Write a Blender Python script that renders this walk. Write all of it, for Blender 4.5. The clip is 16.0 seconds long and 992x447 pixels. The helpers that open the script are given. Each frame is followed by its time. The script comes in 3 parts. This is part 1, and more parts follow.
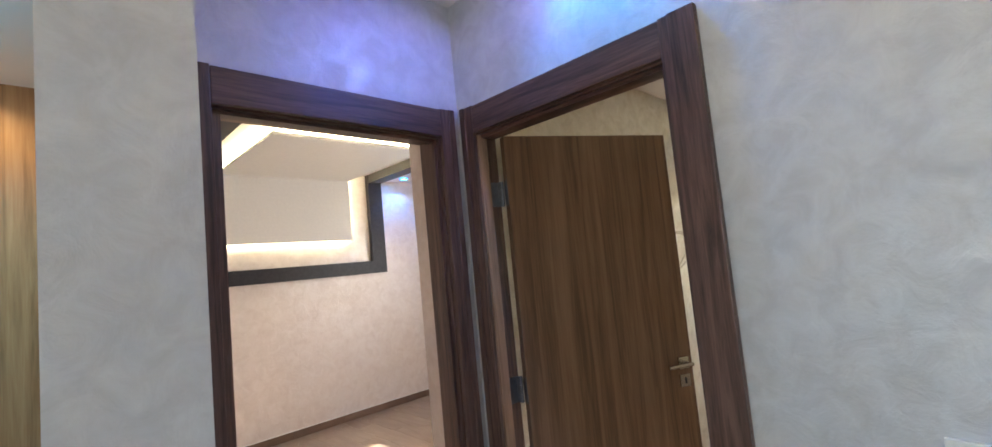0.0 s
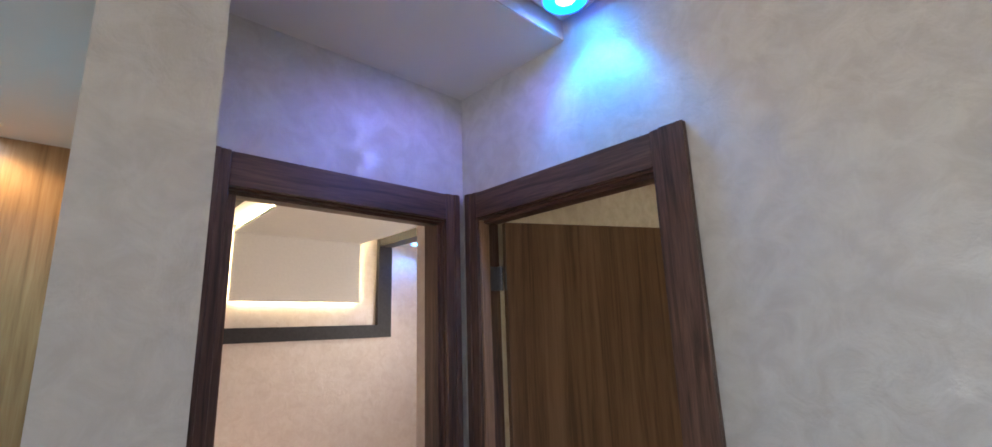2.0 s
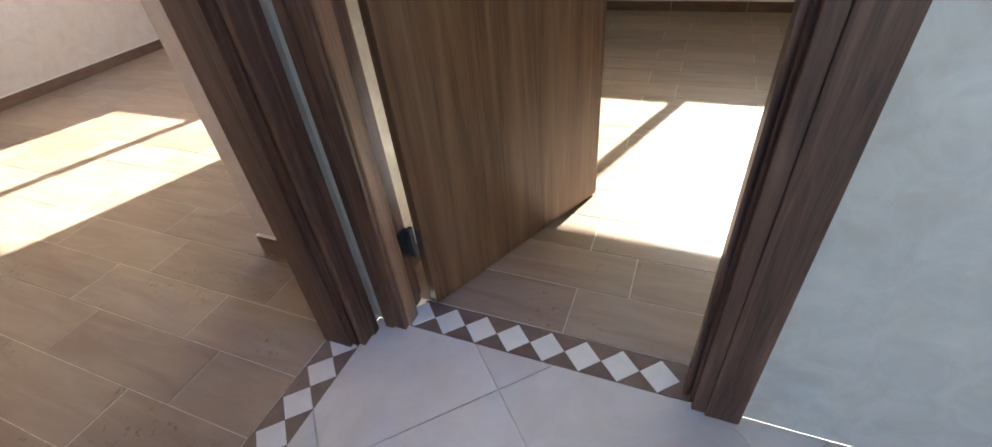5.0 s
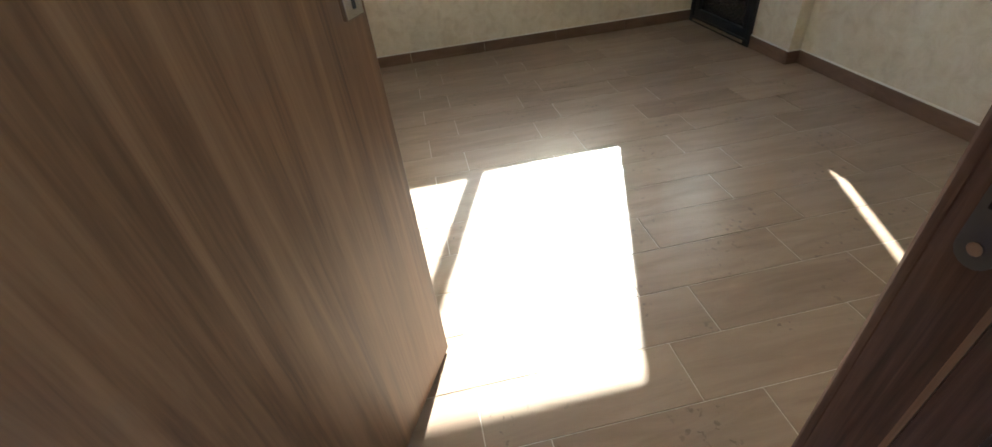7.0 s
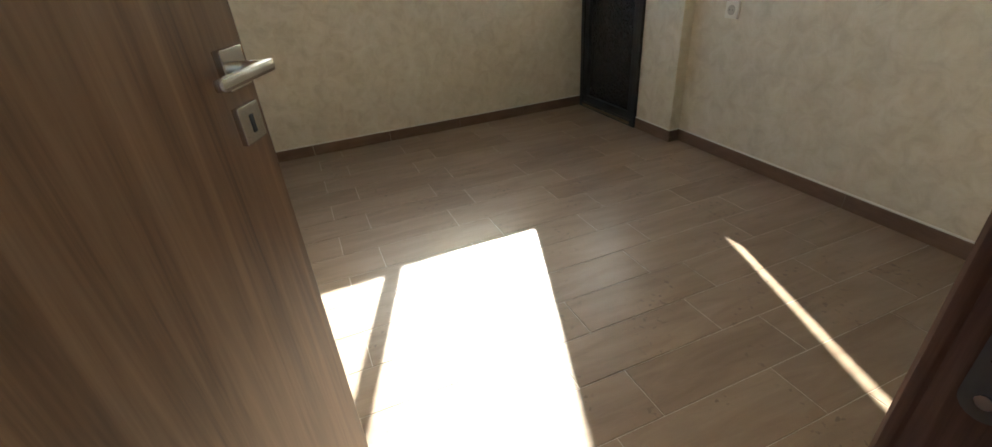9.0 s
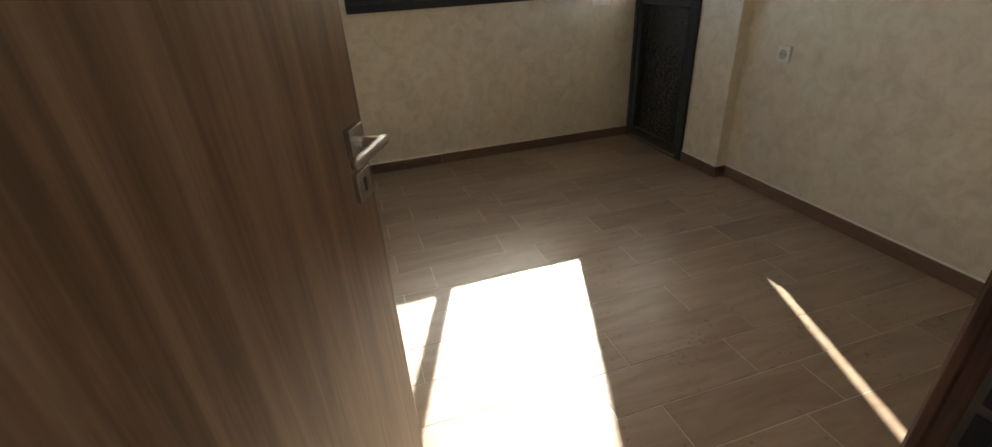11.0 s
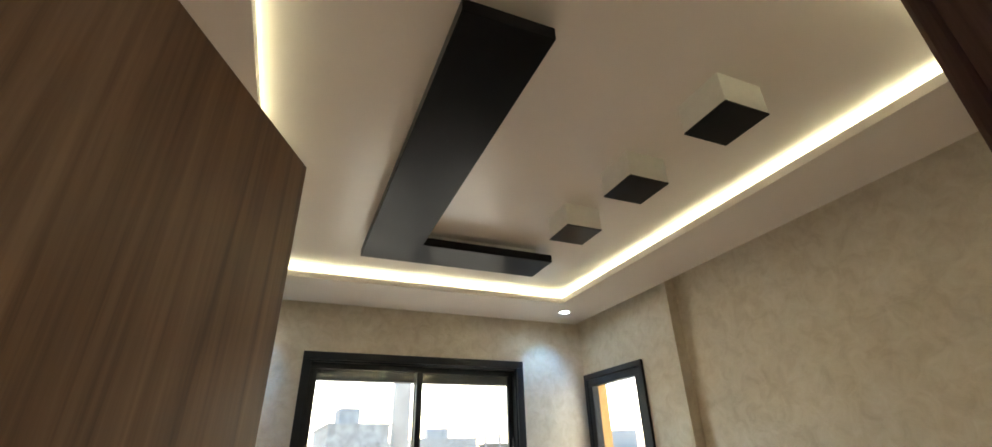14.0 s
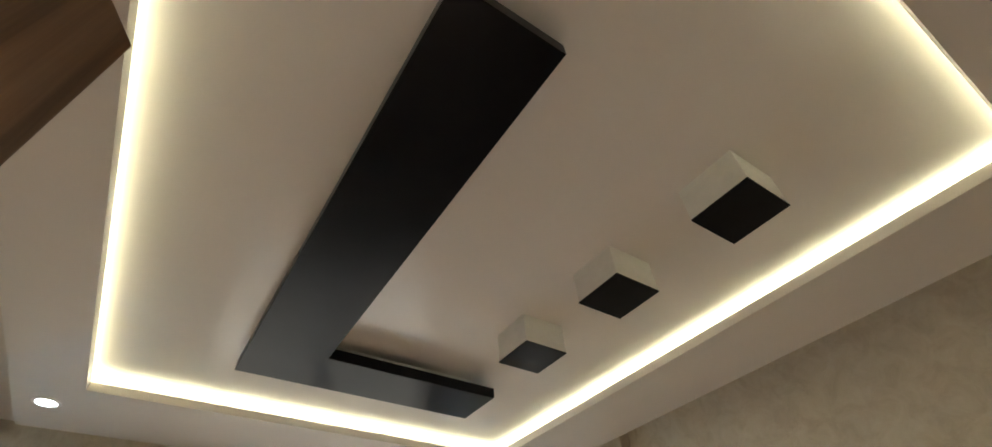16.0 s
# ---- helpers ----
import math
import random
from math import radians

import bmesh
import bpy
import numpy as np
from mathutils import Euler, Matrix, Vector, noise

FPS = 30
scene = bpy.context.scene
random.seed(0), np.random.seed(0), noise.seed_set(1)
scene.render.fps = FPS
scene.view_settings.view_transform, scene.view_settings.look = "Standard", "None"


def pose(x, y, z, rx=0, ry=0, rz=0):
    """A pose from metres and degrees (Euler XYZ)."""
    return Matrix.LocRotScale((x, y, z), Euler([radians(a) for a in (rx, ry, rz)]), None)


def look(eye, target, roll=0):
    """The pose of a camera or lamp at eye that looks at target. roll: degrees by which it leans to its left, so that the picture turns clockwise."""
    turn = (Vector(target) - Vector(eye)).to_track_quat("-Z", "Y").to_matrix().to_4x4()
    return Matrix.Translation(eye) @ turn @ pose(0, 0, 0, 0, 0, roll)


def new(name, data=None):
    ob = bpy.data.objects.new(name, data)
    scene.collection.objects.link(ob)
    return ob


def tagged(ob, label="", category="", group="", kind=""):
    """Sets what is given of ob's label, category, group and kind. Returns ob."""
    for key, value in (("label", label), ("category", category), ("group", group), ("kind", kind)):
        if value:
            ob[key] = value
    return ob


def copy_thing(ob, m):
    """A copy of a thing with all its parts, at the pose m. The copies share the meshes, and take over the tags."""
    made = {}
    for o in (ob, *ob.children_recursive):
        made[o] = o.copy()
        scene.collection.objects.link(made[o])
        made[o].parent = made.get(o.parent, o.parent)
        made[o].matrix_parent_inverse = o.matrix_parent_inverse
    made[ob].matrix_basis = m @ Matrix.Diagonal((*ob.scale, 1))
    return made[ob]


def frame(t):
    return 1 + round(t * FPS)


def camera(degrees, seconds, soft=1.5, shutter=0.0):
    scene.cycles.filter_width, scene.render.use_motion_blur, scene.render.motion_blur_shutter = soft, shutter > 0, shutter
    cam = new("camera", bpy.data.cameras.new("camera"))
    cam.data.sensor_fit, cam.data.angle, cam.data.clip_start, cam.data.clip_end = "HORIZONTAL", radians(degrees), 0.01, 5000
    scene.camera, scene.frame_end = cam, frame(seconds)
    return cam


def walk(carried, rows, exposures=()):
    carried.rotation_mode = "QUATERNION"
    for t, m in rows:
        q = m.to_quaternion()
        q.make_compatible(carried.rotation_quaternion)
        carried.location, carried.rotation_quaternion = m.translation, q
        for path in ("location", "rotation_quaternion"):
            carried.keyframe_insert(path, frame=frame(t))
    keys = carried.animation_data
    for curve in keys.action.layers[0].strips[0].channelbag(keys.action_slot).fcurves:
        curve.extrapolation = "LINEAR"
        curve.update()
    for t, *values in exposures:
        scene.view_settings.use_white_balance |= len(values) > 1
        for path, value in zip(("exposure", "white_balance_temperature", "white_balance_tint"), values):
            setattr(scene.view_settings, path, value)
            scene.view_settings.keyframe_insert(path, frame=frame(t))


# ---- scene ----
cam = camera(92.9, 16.0)
PATH = [
    (0, (-1.255, -1.447, 1.531), (0.14, -0.023, 1.69), -5.5),
    (0.5, (-1.394, -1.551, 1.621), (-0.053, -0.208, 2.252), -4.6),
    (1, (-1.435, -1.633, 1.685), (-0.127, -0.394, 2.554), -4.4),
    (1.5, (-1.404, -1.625, 1.664), (-0.025, -0.368, 2.385), -1.7),
    (2, (-1.245, -1.53, 1.606), (0.091, -0.106, 2.033), -1.9),
    (2.5, (-1.142, -1.446, 1.498), (0.1, 0.122, 1.527), -3.8),
    (3, (-1.031, -1.263, 1.34), (0.168, 0.266, 0.869), -4.1),
    (3.5, (-0.97, -1.105, 1.242), (0.258, 0.277, 0.478), -4.0),
    (6, (-0.394, -0.58, 1.058), (1.121, -0.362, -0.23), -6.1),
    (6.5, (-0.192, -0.521, 1.066), (1.382, -0.469, -0.166), -7.0),
    (7, (-0.079, -0.557, 1.097), (1.491, -0.758, -0.125), -6.6),
    (7.5, (-0.028, -0.519, 1.142), (1.493, -1.113, -0.014), -2.6),
    (8, (0.022, -0.524, 1.147), (1.565, -1.24, 0.095), -4.3),
    (8.5, (0.026, -0.56, 1.122), (1.618, -1.227, 0.111), -4.6),
    (11, (-0.035, -0.48, 1.246), (1.665, -0.97, 0.313), -3.5),
    (11.5, (-0.028, -0.494, 1.311), (1.837, -1.088, 0.899), -2.6),
    (12, (-0.056, -0.488, 1.385), (1.837, -1.116, 1.239), -1.7),
    (12.5, (-0.056, -0.507, 1.445), (1.84, -1.128, 1.584), -0.3),
    (13, (-0.035, -0.483, 1.48), (1.822, -1.121, 1.856), 1.4),
    (13.5, (0.001, -0.497, 1.515), (1.784, -1.185, 2.106), -0.7),
    (14, (0.027, -0.526, 1.559), (1.674, -1.221, 2.456), -1.6),
    (14.5, (0.074, -0.572, 1.628), (1.483, -1.241, 2.88), -0.9),
    (15, (0.135, -0.638, 1.643), (1.311, -1.302, 3.12), 1.3),
    (15.5, (0.29, -0.65, 1.63), (1.461, -1.408, 3.064), -1.1),
    (16, (0.497, -0.631, 1.639), (1.654, -1.47, 3.038), -3.8),
]
walk(cam, [(t, look(eye, target, roll)) for t, eye, target, roll in PATH],
     exposures=[(0.0, 2.6, 6150, 8), (0.5, 2.45, 6450, 13), (1.0, 2.1, 6500, 14), (2.0, 2.35, 6550, 13), (2.5, 2.6, 6750, 14), (3.0, 2.75, 6050, 5), (3.5, 2.9, 6000, 5), (6.0, 2.7, 5900, 4), (6.5, 2.9, 5800, 2), (7.0, 3.0, 5800, 1), (7.5, 2.95, 5800, 0), (8.0, 2.75, 5850, -1), (8.5, 2.7, 6000, 0), (11.0, 2.3, 6400, 4), (11.5, 2.0, 6650, 6), (12.0, 2.2, 6700, 7), (12.5, 2.55, 6600, 6), (13.0, 2.55, 6550, 6), (14.5, 2.45, 6450, 6), (15.0, 2.55, 6200, 6), (16.0, 2.45, 6150, 6)])

# ---- light of the whole place ----
SUN_WAY = Vector((-0.795, 0.285, -0.554)).normalized()      # the way the sunlight travels
world = bpy.data.worlds.new("sky")
scene.world = world
world.use_nodes = True
wn = world.node_tree
sky = wn.nodes.new("ShaderNodeTexSky")
sky.sky_type, sky.sun_disc = "NISHITA", False
sky.sun_elevation = math.asin(-SUN_WAY.z)
sky.sun_rotation = math.atan2(-SUN_WAY.x, -SUN_WAY.y)
sky.dust_density = 2.5
wn.links.new(sky.outputs[0], wn.nodes["Background"].inputs[0])
wn.nodes["Background"].inputs[1].default_value = 0.15
sun = new("sun", bpy.data.lights.new("sun", "SUN"))
sun.data.energy, sun.data.angle, sun.data.color = 5.0, radians(0.5), (1.0, 0.94, 0.84)
sun.matrix_basis = look((20, -8, 14), Vector((20, -8, 14)) + SUN_WAY)


def lamp(name, kind, power, color, m, size=0.1, wide=0.0, cone=60.0):
    light = bpy.data.lights.new(name, kind)
    light.energy, light.color = power, color
    if kind == "AREA":
        light.shape, light.size, light.size_y = "RECTANGLE", size, wide or size
    else:
        light.shadow_soft_size = size
    if kind == "SPOT":
        light.spot_size, light.spot_blend = radians(cone), 0.6
    ob = new(name, light)
    ob.matrix_basis = m
    return ob


# area lamps added for daylight of two unseen openings, the hall's one assumed
lamp("daylight_fill", "AREA", 4.0, (0.86, 0.95, 1.0), look((-3.9, -2.4, 1.5), (0, -2.1, 1.45)), 1.7, 1.5)
lamp("daylight_fill", "AREA", 5.2, (1.0, 0.95, 0.9), look((2.5, 1.27, 1.6), (0, 2.2, 0.9)), 1.3, 0.95)


# ---- materials ----
def material(name):
    m = bpy.data.materials.new(name)
    m.use_nodes = True
    nt = m.node_tree
    b = nt.nodes["Principled BSDF"]
    return m, nt, b


def node(nt, kind, **values):
    n = nt.nodes.new(kind)
    for k, v in values.items():
        n.inputs[k.replace("_", " ")].default_value = v
    return n


def coords(nt, scale=(1, 1, 1), spin=(0, 0, 0)):
    tc = nt.nodes.new("ShaderNodeTexCoord")
    mp = nt.nodes.new("ShaderNodeMapping")
    mp.inputs["Scale"].default_value = scale
    mp.inputs["Rotation"].default_value = spin
    nt.links.new(tc.outputs["Object"], mp.inputs["Vector"])
    return mp.outputs["Vector"]


def ramp(nt, source, stops):
    r = nt.nodes.new("ShaderNodeValToRGB")
    e = r.color_ramp.elements
    while len(e) < len(stops):
        e.new(0.5)
    for i, (p, c) in enumerate(stops):
        e[i].position, e[i].color = p, (*c, 1)
    nt.links.new(source, r.inputs[0])
    return r.outputs[0]


def bump(nt, b, source, strength, distance):
    n = nt.nodes.new("ShaderNodeBump")
    n.inputs["Strength"].default_value, n.inputs["Distance"].default_value = strength, distance
    nt.links.new(source, n.inputs["Height"])
    nt.links.new(n.outputs[0], b.inputs["Normal"])


def plain(name, color, rough=0.5, metal=0.0, grain=0.06, size=40.0, relief=0.0):
    """A surface of one colour with slight blotches and fine grain."""
    m, nt, b = material(name)
    n = node(nt, "ShaderNodeTexNoise", Scale=size, Detail=6.0)
    nt.links.new(coords(nt), n.inputs["Vector"])
    lo = [c * (1 - grain) for c in color]
    hi = [min(1, c * (1 + grain)) for c in color]
    nt.links.new(ramp(nt, n.outputs["Fac"], [(0.3, lo), (0.7, hi)]), b.inputs["Base Color"])
    b.inputs["Roughness"].default_value, b.inputs["Metallic"].default_value = rough, metal
    if relief:
        bump(nt, b, n.outputs["Fac"], relief, 0.002)
    return m


def plaster(name, base, light, dark):
    """Trowelled pearl plaster: clouded colour, strokes that shine, fine relief."""
    m, nt, b = material(name)
    co = coords(nt)
    big = node(nt, "ShaderNodeTexNoise", Scale=2.2, Detail=5.0, Roughness=0.6, Distortion=0.6)
    mid = node(nt, "ShaderNodeTexNoise", Scale=12.0, Detail=8.0, Roughness=0.68, Distortion=0.7)
    fine = node(nt, "ShaderNodeTexNoise", Scale=130.0, Detail=4.0)
    for n in (big, mid, fine):
        nt.links.new(co, n.inputs["Vector"])
    mix = nt.nodes.new("ShaderNodeMath")
    mix.operation = "MULTIPLY_ADD"
    nt.links.new(mid.outputs["Fac"], mix.inputs[0])
    mix.inputs[1].default_value = 0.75
    half = nt.nodes.new("ShaderNodeMath")
    half.operation = "MULTIPLY"
    half.inputs[1].default_value = 0.35
    nt.links.new(big.outputs["Fac"], half.inputs[0])
    nt.links.new(half.outputs[0], mix.inputs[2])
    nt.links.new(ramp(nt, mix.outputs[0], [(0.36, dark), (0.55, base), (0.74, light)]), b.inputs["Base Color"])
    nt.links.new(ramp(nt, mid.outputs["Fac"], [(0.42, (0.62,) * 3), (0.6, (0.32,) * 3)]), b.inputs["Roughness"])
    b.inputs["Metallic"].default_value = 0.22
    add = nt.nodes.new("ShaderNodeMath")
    add.operation = "MULTIPLY_ADD"
    add.inputs[1].default_value = 0.12
    nt.links.new(fine.outputs["Fac"], add.inputs[0])
    nt.links.new(mid.outputs["Fac"], add.inputs[2])
    bump(nt, b, add.outputs[0], 0.5, 0.008)
    return m


def wood(name, dark, base, light, rough=0.42, along=(26, 26, 1.1), relief=0.25):
    """Veneer with grain running along local z."""
    m, nt, b = material(name)
    co = coords(nt, along)
    n = node(nt, "ShaderNodeTexNoise", Scale=1.0, Detail=8.0, Roughness=0.62, Distortion=0.9)
    f = node(nt, "ShaderNodeTexNoise", Scale=7.0, Detail=4.0)
    nt.links.new(co, n.inputs["Vector"])
    nt.links.new(co, f.inputs["Vector"])
    mix = nt.nodes.new("ShaderNodeMath")
    mix.operation = "MULTIPLY_ADD"
    mix.inputs[1].default_value = 0.3
    nt.links.new(f.outputs["Fac"], mix.inputs[0])
    nt.links.new(n.outputs["Fac"], mix.inputs[2])
    nt.links.new(ramp(nt, mix.outputs[0], [(0.48, dark), (0.64, base), (0.82, light)]), b.inputs["Base Color"])
    b.inputs["Roughness"].default_value = rough
    bump(nt, b, mix.outputs[0], relief, 0.002)
    return m


def tile_material(name, a, c, rough, grain=(16, 2.5, 16), relief=0.3, spots=0.0):
    """Glazed tile; each piece has its own tone and its own stretch of grain."""
    m, nt, b = material(name)
    info = nt.nodes.new("ShaderNodeObjectInfo")
    tc = nt.nodes.new("ShaderNodeTexCoord")
    mp = nt.nodes.new("ShaderNodeMapping")
    mp.inputs["Scale"].default_value = grain
    add = nt.nodes.new("ShaderNodeVectorMath")
    add.operation = "ADD"
    spread = nt.nodes.new("ShaderNodeVectorMath")
    spread.operation = "SCALE"
    spread.inputs["Scale"].default_value = 37.0
    spread.inputs[0].default_value = (1, 1, 1)
    nt.links.new(tc.outputs["Object"], mp.inputs["Vector"])
    nt.links.new(mp.outputs[0], add.inputs[0])
    comb = nt.nodes.new("ShaderNodeCombineXYZ")
    nt.links.new(info.outputs["Random"], comb.inputs[0])
    nt.links.new(info.outputs["Random"], comb.inputs[1])
    nt.links.new(comb.outputs[0], spread.inputs[0])
    nt.links.new(spread.outputs[0], add.inputs[1])
    n = node(nt, "ShaderNodeTexNoise", Scale=1.0, Detail=7.0, Roughness=0.6, Distortion=0.7)
    nt.links.new(add.outputs[0], n.inputs["Vector"])
    tone = nt.nodes.new("ShaderNodeMath")
    tone.operation = "MULTIPLY_ADD"
    tone.inputs[1].default_value = 0.22
    nt.links.new(info.outputs["Random"], tone.inputs[0])
    nt.links.new(n.outputs["Fac"], tone.inputs[2])
    shade = ramp(nt, tone.outputs[0], [(0.38, a), (0.82, c)])
    if spots:
        drops = node(nt, "ShaderNodeTexNoise", Scale=42.0, Detail=3.0)
        patch = node(nt, "ShaderNodeTexNoise", Scale=3.5, Detail=2.0)
        for d in (drops, patch):
            nt.links.new(tc.outputs["Object"], d.inputs["Vector"])
        shift = nt.nodes.new("ShaderNodeVectorMath")
        nt.links.new(tc.outputs["Object"], shift.inputs[0])
        nt.links.new(spread.outputs[0], shift.inputs[1])
        for d in (drops, patch):
            nt.links.new(shift.outputs[0], d.inputs["Vector"])
        both = nt.nodes.new("ShaderNodeMath")
        both.operation = "MULTIPLY"
        nt.links.new(ramp(nt, drops.outputs["Fac"], [(0.60, (0,) * 3), (0.66, (1,) * 3)]), both.inputs[0])
        nt.links.new(ramp(nt, patch.outputs["Fac"], [(0.52, (0,) * 3), (0.62, (spots,) * 3)]), both.inputs[1])
        dirt = nt.nodes.new("ShaderNodeMix")
        dirt.data_type = "RGBA"
        nt.links.new(both.outputs[0], dirt.inputs["Factor"])
        nt.links.new(shade, dirt.inputs[6])
        dirt.inputs[7].default_value = (0.09, 0.065, 0.05, 1)
        shade = dirt.outputs[2]
    nt.links.new(shade, b.inputs["Base Color"])
    b.inputs["Roughness"].default_value = rough
    bump(nt, b, n.outputs["Fac"], relief, 0.003)
    return m


def glow(name, color, power):
    m, nt, b = material(name)
    b.inputs["Base Color"].default_value = (*color, 1)
    b.inputs["Emission Color"].default_value = (*color, 1)
    b.inputs["Emission Strength"].default_value = power
    return m


def glass_material(name, rough=0.0, dusty=0.0):
    m, nt, b = material(name)
    out = nt.nodes["Material Output"]
    clear = nt.nodes.new("ShaderNodeBsdfTransparent")
    clear.inputs[0].default_value = (0.93, 0.95, 0.95, 1)
    shine = nt.nodes.new("ShaderNodeBsdfGlossy")
    shine.inputs["Roughness"].default_value = rough
    edge = nt.nodes.new("ShaderNodeLayerWeight")
    power = nt.nodes.new("ShaderNodeMath")
    power.operation = "POWER"
    power.inputs[1].default_value = 5.0
    nt.links.new(edge.outputs["Facing"], power.inputs[0])
    fres = nt.nodes.new("ShaderNodeMath")
    fres.operation = "MULTIPLY_ADD"
    fres.inputs[1].default_value, fres.inputs[2].default_value = 0.9, 0.045
    nt.links.new(power.outputs[0], fres.inputs[0])
    mix = nt.nodes.new("ShaderNodeMixShader")
    nt.links.new(fres.outputs[0], mix.inputs[0])
    nt.links.new(clear.outputs[0], mix.inputs[1])
    nt.links.new(shine.outputs[0], mix.inputs[2])
    dust = nt.nodes.new("ShaderNodeBsdfDiffuse")
    dust.inputs[0].default_value = (0.75, 0.75, 0.72, 1)
    n = node(nt, "ShaderNodeTexNoise", Scale=7.0, Detail=9.0, Roughness=0.7, Distortion=1.0)
    nt.links.new(coords(nt), n.inputs["Vector"])
    amount = ramp(nt, n.outputs["Fac"], [(0.45, (0.0,) * 3), (0.8, (dusty,) * 3)])
    last = nt.nodes.new("ShaderNodeMixShader")
    nt.links.new(amount, last.inputs[0])
    nt.links.new(mix.outputs[0], last.inputs[1])
    nt.links.new(dust.outputs[0], last.inputs[2])
    nt.links.new(last.outputs[0], out.inputs["Surface"])
    return m


def crackle(name):
    """Dark patterned obscure glass of the balcony door."""
    m, nt, b = material(name)
    v = node(nt, "ShaderNodeTexVoronoi", Scale=55.0)
    nt.links.new(coords(nt), v.inputs["Vector"])
    nt.links.new(ramp(nt, v.outputs["Distance"], [(0.2, (0.006, 0.006, 0.008)), (0.75, (0.03, 0.032, 0.036))]), b.inputs["Base Color"])
    b.inputs["Roughness"].default_value = 0.18
    bump(nt, b, v.outputs["Distance"], 0.9, 0.01)
    return m


HALL = plaster("hall_plaster", (0.62, 0.60, 0.585), (0.69, 0.675, 0.66), (0.56, 0.535, 0.515))
ROOM_B = plaster("gold_plaster", (0.72, 0.66, 0.545), (0.81, 0.76, 0.66), (0.61, 0.545, 0.43))
ROOM_A = plaster("rose_plaster", (0.72, 0.64, 0.59), (0.78, 0.71, 0.67), (0.66, 0.57, 0.52))
CEILING = plain("ceiling_paint", (0.74, 0.70, 0.68), 0.55, grain=0.02, size=3.0)
CEIL_GLOSS = plain("ceiling_satin_paint", (0.76, 0.71, 0.67), 0.24, grain=0.02, size=3.0)
# darker than the ceilings: shade of the recessed joints put into the colour
JOINT_SHADE = plain("joint_shade_paint", (0.62, 0.55, 0.49), 0.6, grain=0.05, size=5.0)
WHITE = plain("white_paint", (0.8, 0.78, 0.74), 0.5, grain=0.03)
BLACK = plain("black_lacquer", (0.008, 0.008, 0.010), 0.3, grain=0.2, size=6.0)
BLACK.node_tree.nodes["Principled BSDF"].inputs["Specular IOR Level"].default_value = 0.12
BLACK_WOOD = plain("black_stained_board", (0.02, 0.017, 0.02), 0.5, grain=0.3)
FRAME_WOOD = wood("dark_walnut_veneer", (0.04, 0.019, 0.012), (0.10, 0.050, 0.033), (0.165, 0.088, 0.058), 0.4, (38, 38, 2.2))
HEAD_WOOD = wood("dark_walnut_veneer_across", (0.04, 0.019, 0.012), (0.10, 0.050, 0.033), (0.165, 0.088, 0.058), 0.4, (2.2, 2.2, 38))
LINING = wood("tan_veneer_edge", (0.20, 0.11, 0.06), (0.30, 0.17, 0.10), (0.36, 0.21, 0.13), 0.4, (30, 30, 1.5))
LEAF_WOOD = wood("brown_oak_veneer", (0.085, 0.042, 0.020), (0.150, 0.078, 0.038), (0.205, 0.115, 0.060), 0.36, (22, 22, 0.9), 0.3)
PANEL_WOOD = wood("honey_oak_panel", (0.26, 0.13, 0.05), (0.38, 0.20, 0.085), (0.46, 0.27, 0.13), 0.35, (14, 14, 0.8), 0.1)
ALU = plain("anthracite_aluminium", (0.022, 0.026, 0.034), 0.36, 0.3, grain=0.1)
STEEL = plain("brushed_nickel", (0.62, 0.58, 0.52), 0.26, 1.0, grain=0.05)
HINGE_STEEL = plain("dull_hinge_steel", (0.17, 0.17, 0.18), 0.4, 1.0, grain=0.1)
KEYHOLE = plain("keyhole_dark", (0.01, 0.01, 0.01), 0.6)
PLASTIC = plain("cream_plastic", (0.82, 0.79, 0.72), 0.35, grain=0.02)
# socket wells are not hollowed: their shade is put into this colour
WELL_SHADE = plain("socket_well_shade", (0.46, 0.43, 0.38), 0.5, grain=0.05)
CABLE = plain("cream_cable", (0.55, 0.48, 0.38), 0.5, grain=0.1)
TILE = tile_material("brown_plank_tile", (0.225, 0.155, 0.108), (0.335, 0.247, 0.180), 0.34, spots=0.55)
SKIRT = tile_material("brown_skirting_tile", (0.12, 0.072, 0.048), (0.20, 0.125, 0.088), 0.35, (6, 6, 20))
GROUT = plain("beige_grout", (0.56, 0.49, 0.41), 0.8, grain=0.15)
HALL_TILE = tile_material("cream_floor_tile", (0.50, 0.45, 0.40), (0.66, 0.61, 0.56), 0.25, (4, 4, 4), 0.05)
DIAMOND = plain("white_marble_inlay", (0.72, 0.69, 0.64), 0.3, grain=0.06, size=12)
INLAY = plain("brown_inlay_tile", (0.17, 0.11, 0.085), 0.35, grain=0.15, size=25)
LED = glow("warm_led", (1.0, 0.88, 0.58), 3.6)
LED_B = glow("warm_led_dimmer", (1.0, 0.97, 0.66), 2.3)
LED_A = glow("warm_led_soft", (1.0, 0.86, 0.52), 7.0)
BLUE_GLOW = glow("blue_lamp_face", (0.05, 0.45, 1.0), 14.0)
COOL_GLOW = glow("cool_lamp_face", (0.75, 0.9, 1.0), 14.0)
WARM_GLOW = glow("white_lamp_face", (0.95, 0.98, 1.0), 14.0)
GLASS = glass_material("window_glass", 0.0, 0.22)
CLEAR = glass_material("door_glass", 0.0, 0.06)
CRACKLE = crackle("dark_patterned_glass")
CONCRETE = plain("grey_render", (0.40, 0.395, 0.385), 0.85, grain=0.3, size=1.2)
FACADE = plain("pale_render", (0.46, 0.44, 0.42), 0.85, grain=0.15, size=2.0)
BARE = plain("bare_concrete_frame", (0.42, 0.40, 0.38), 0.9, grain=0.3, size=2.0)
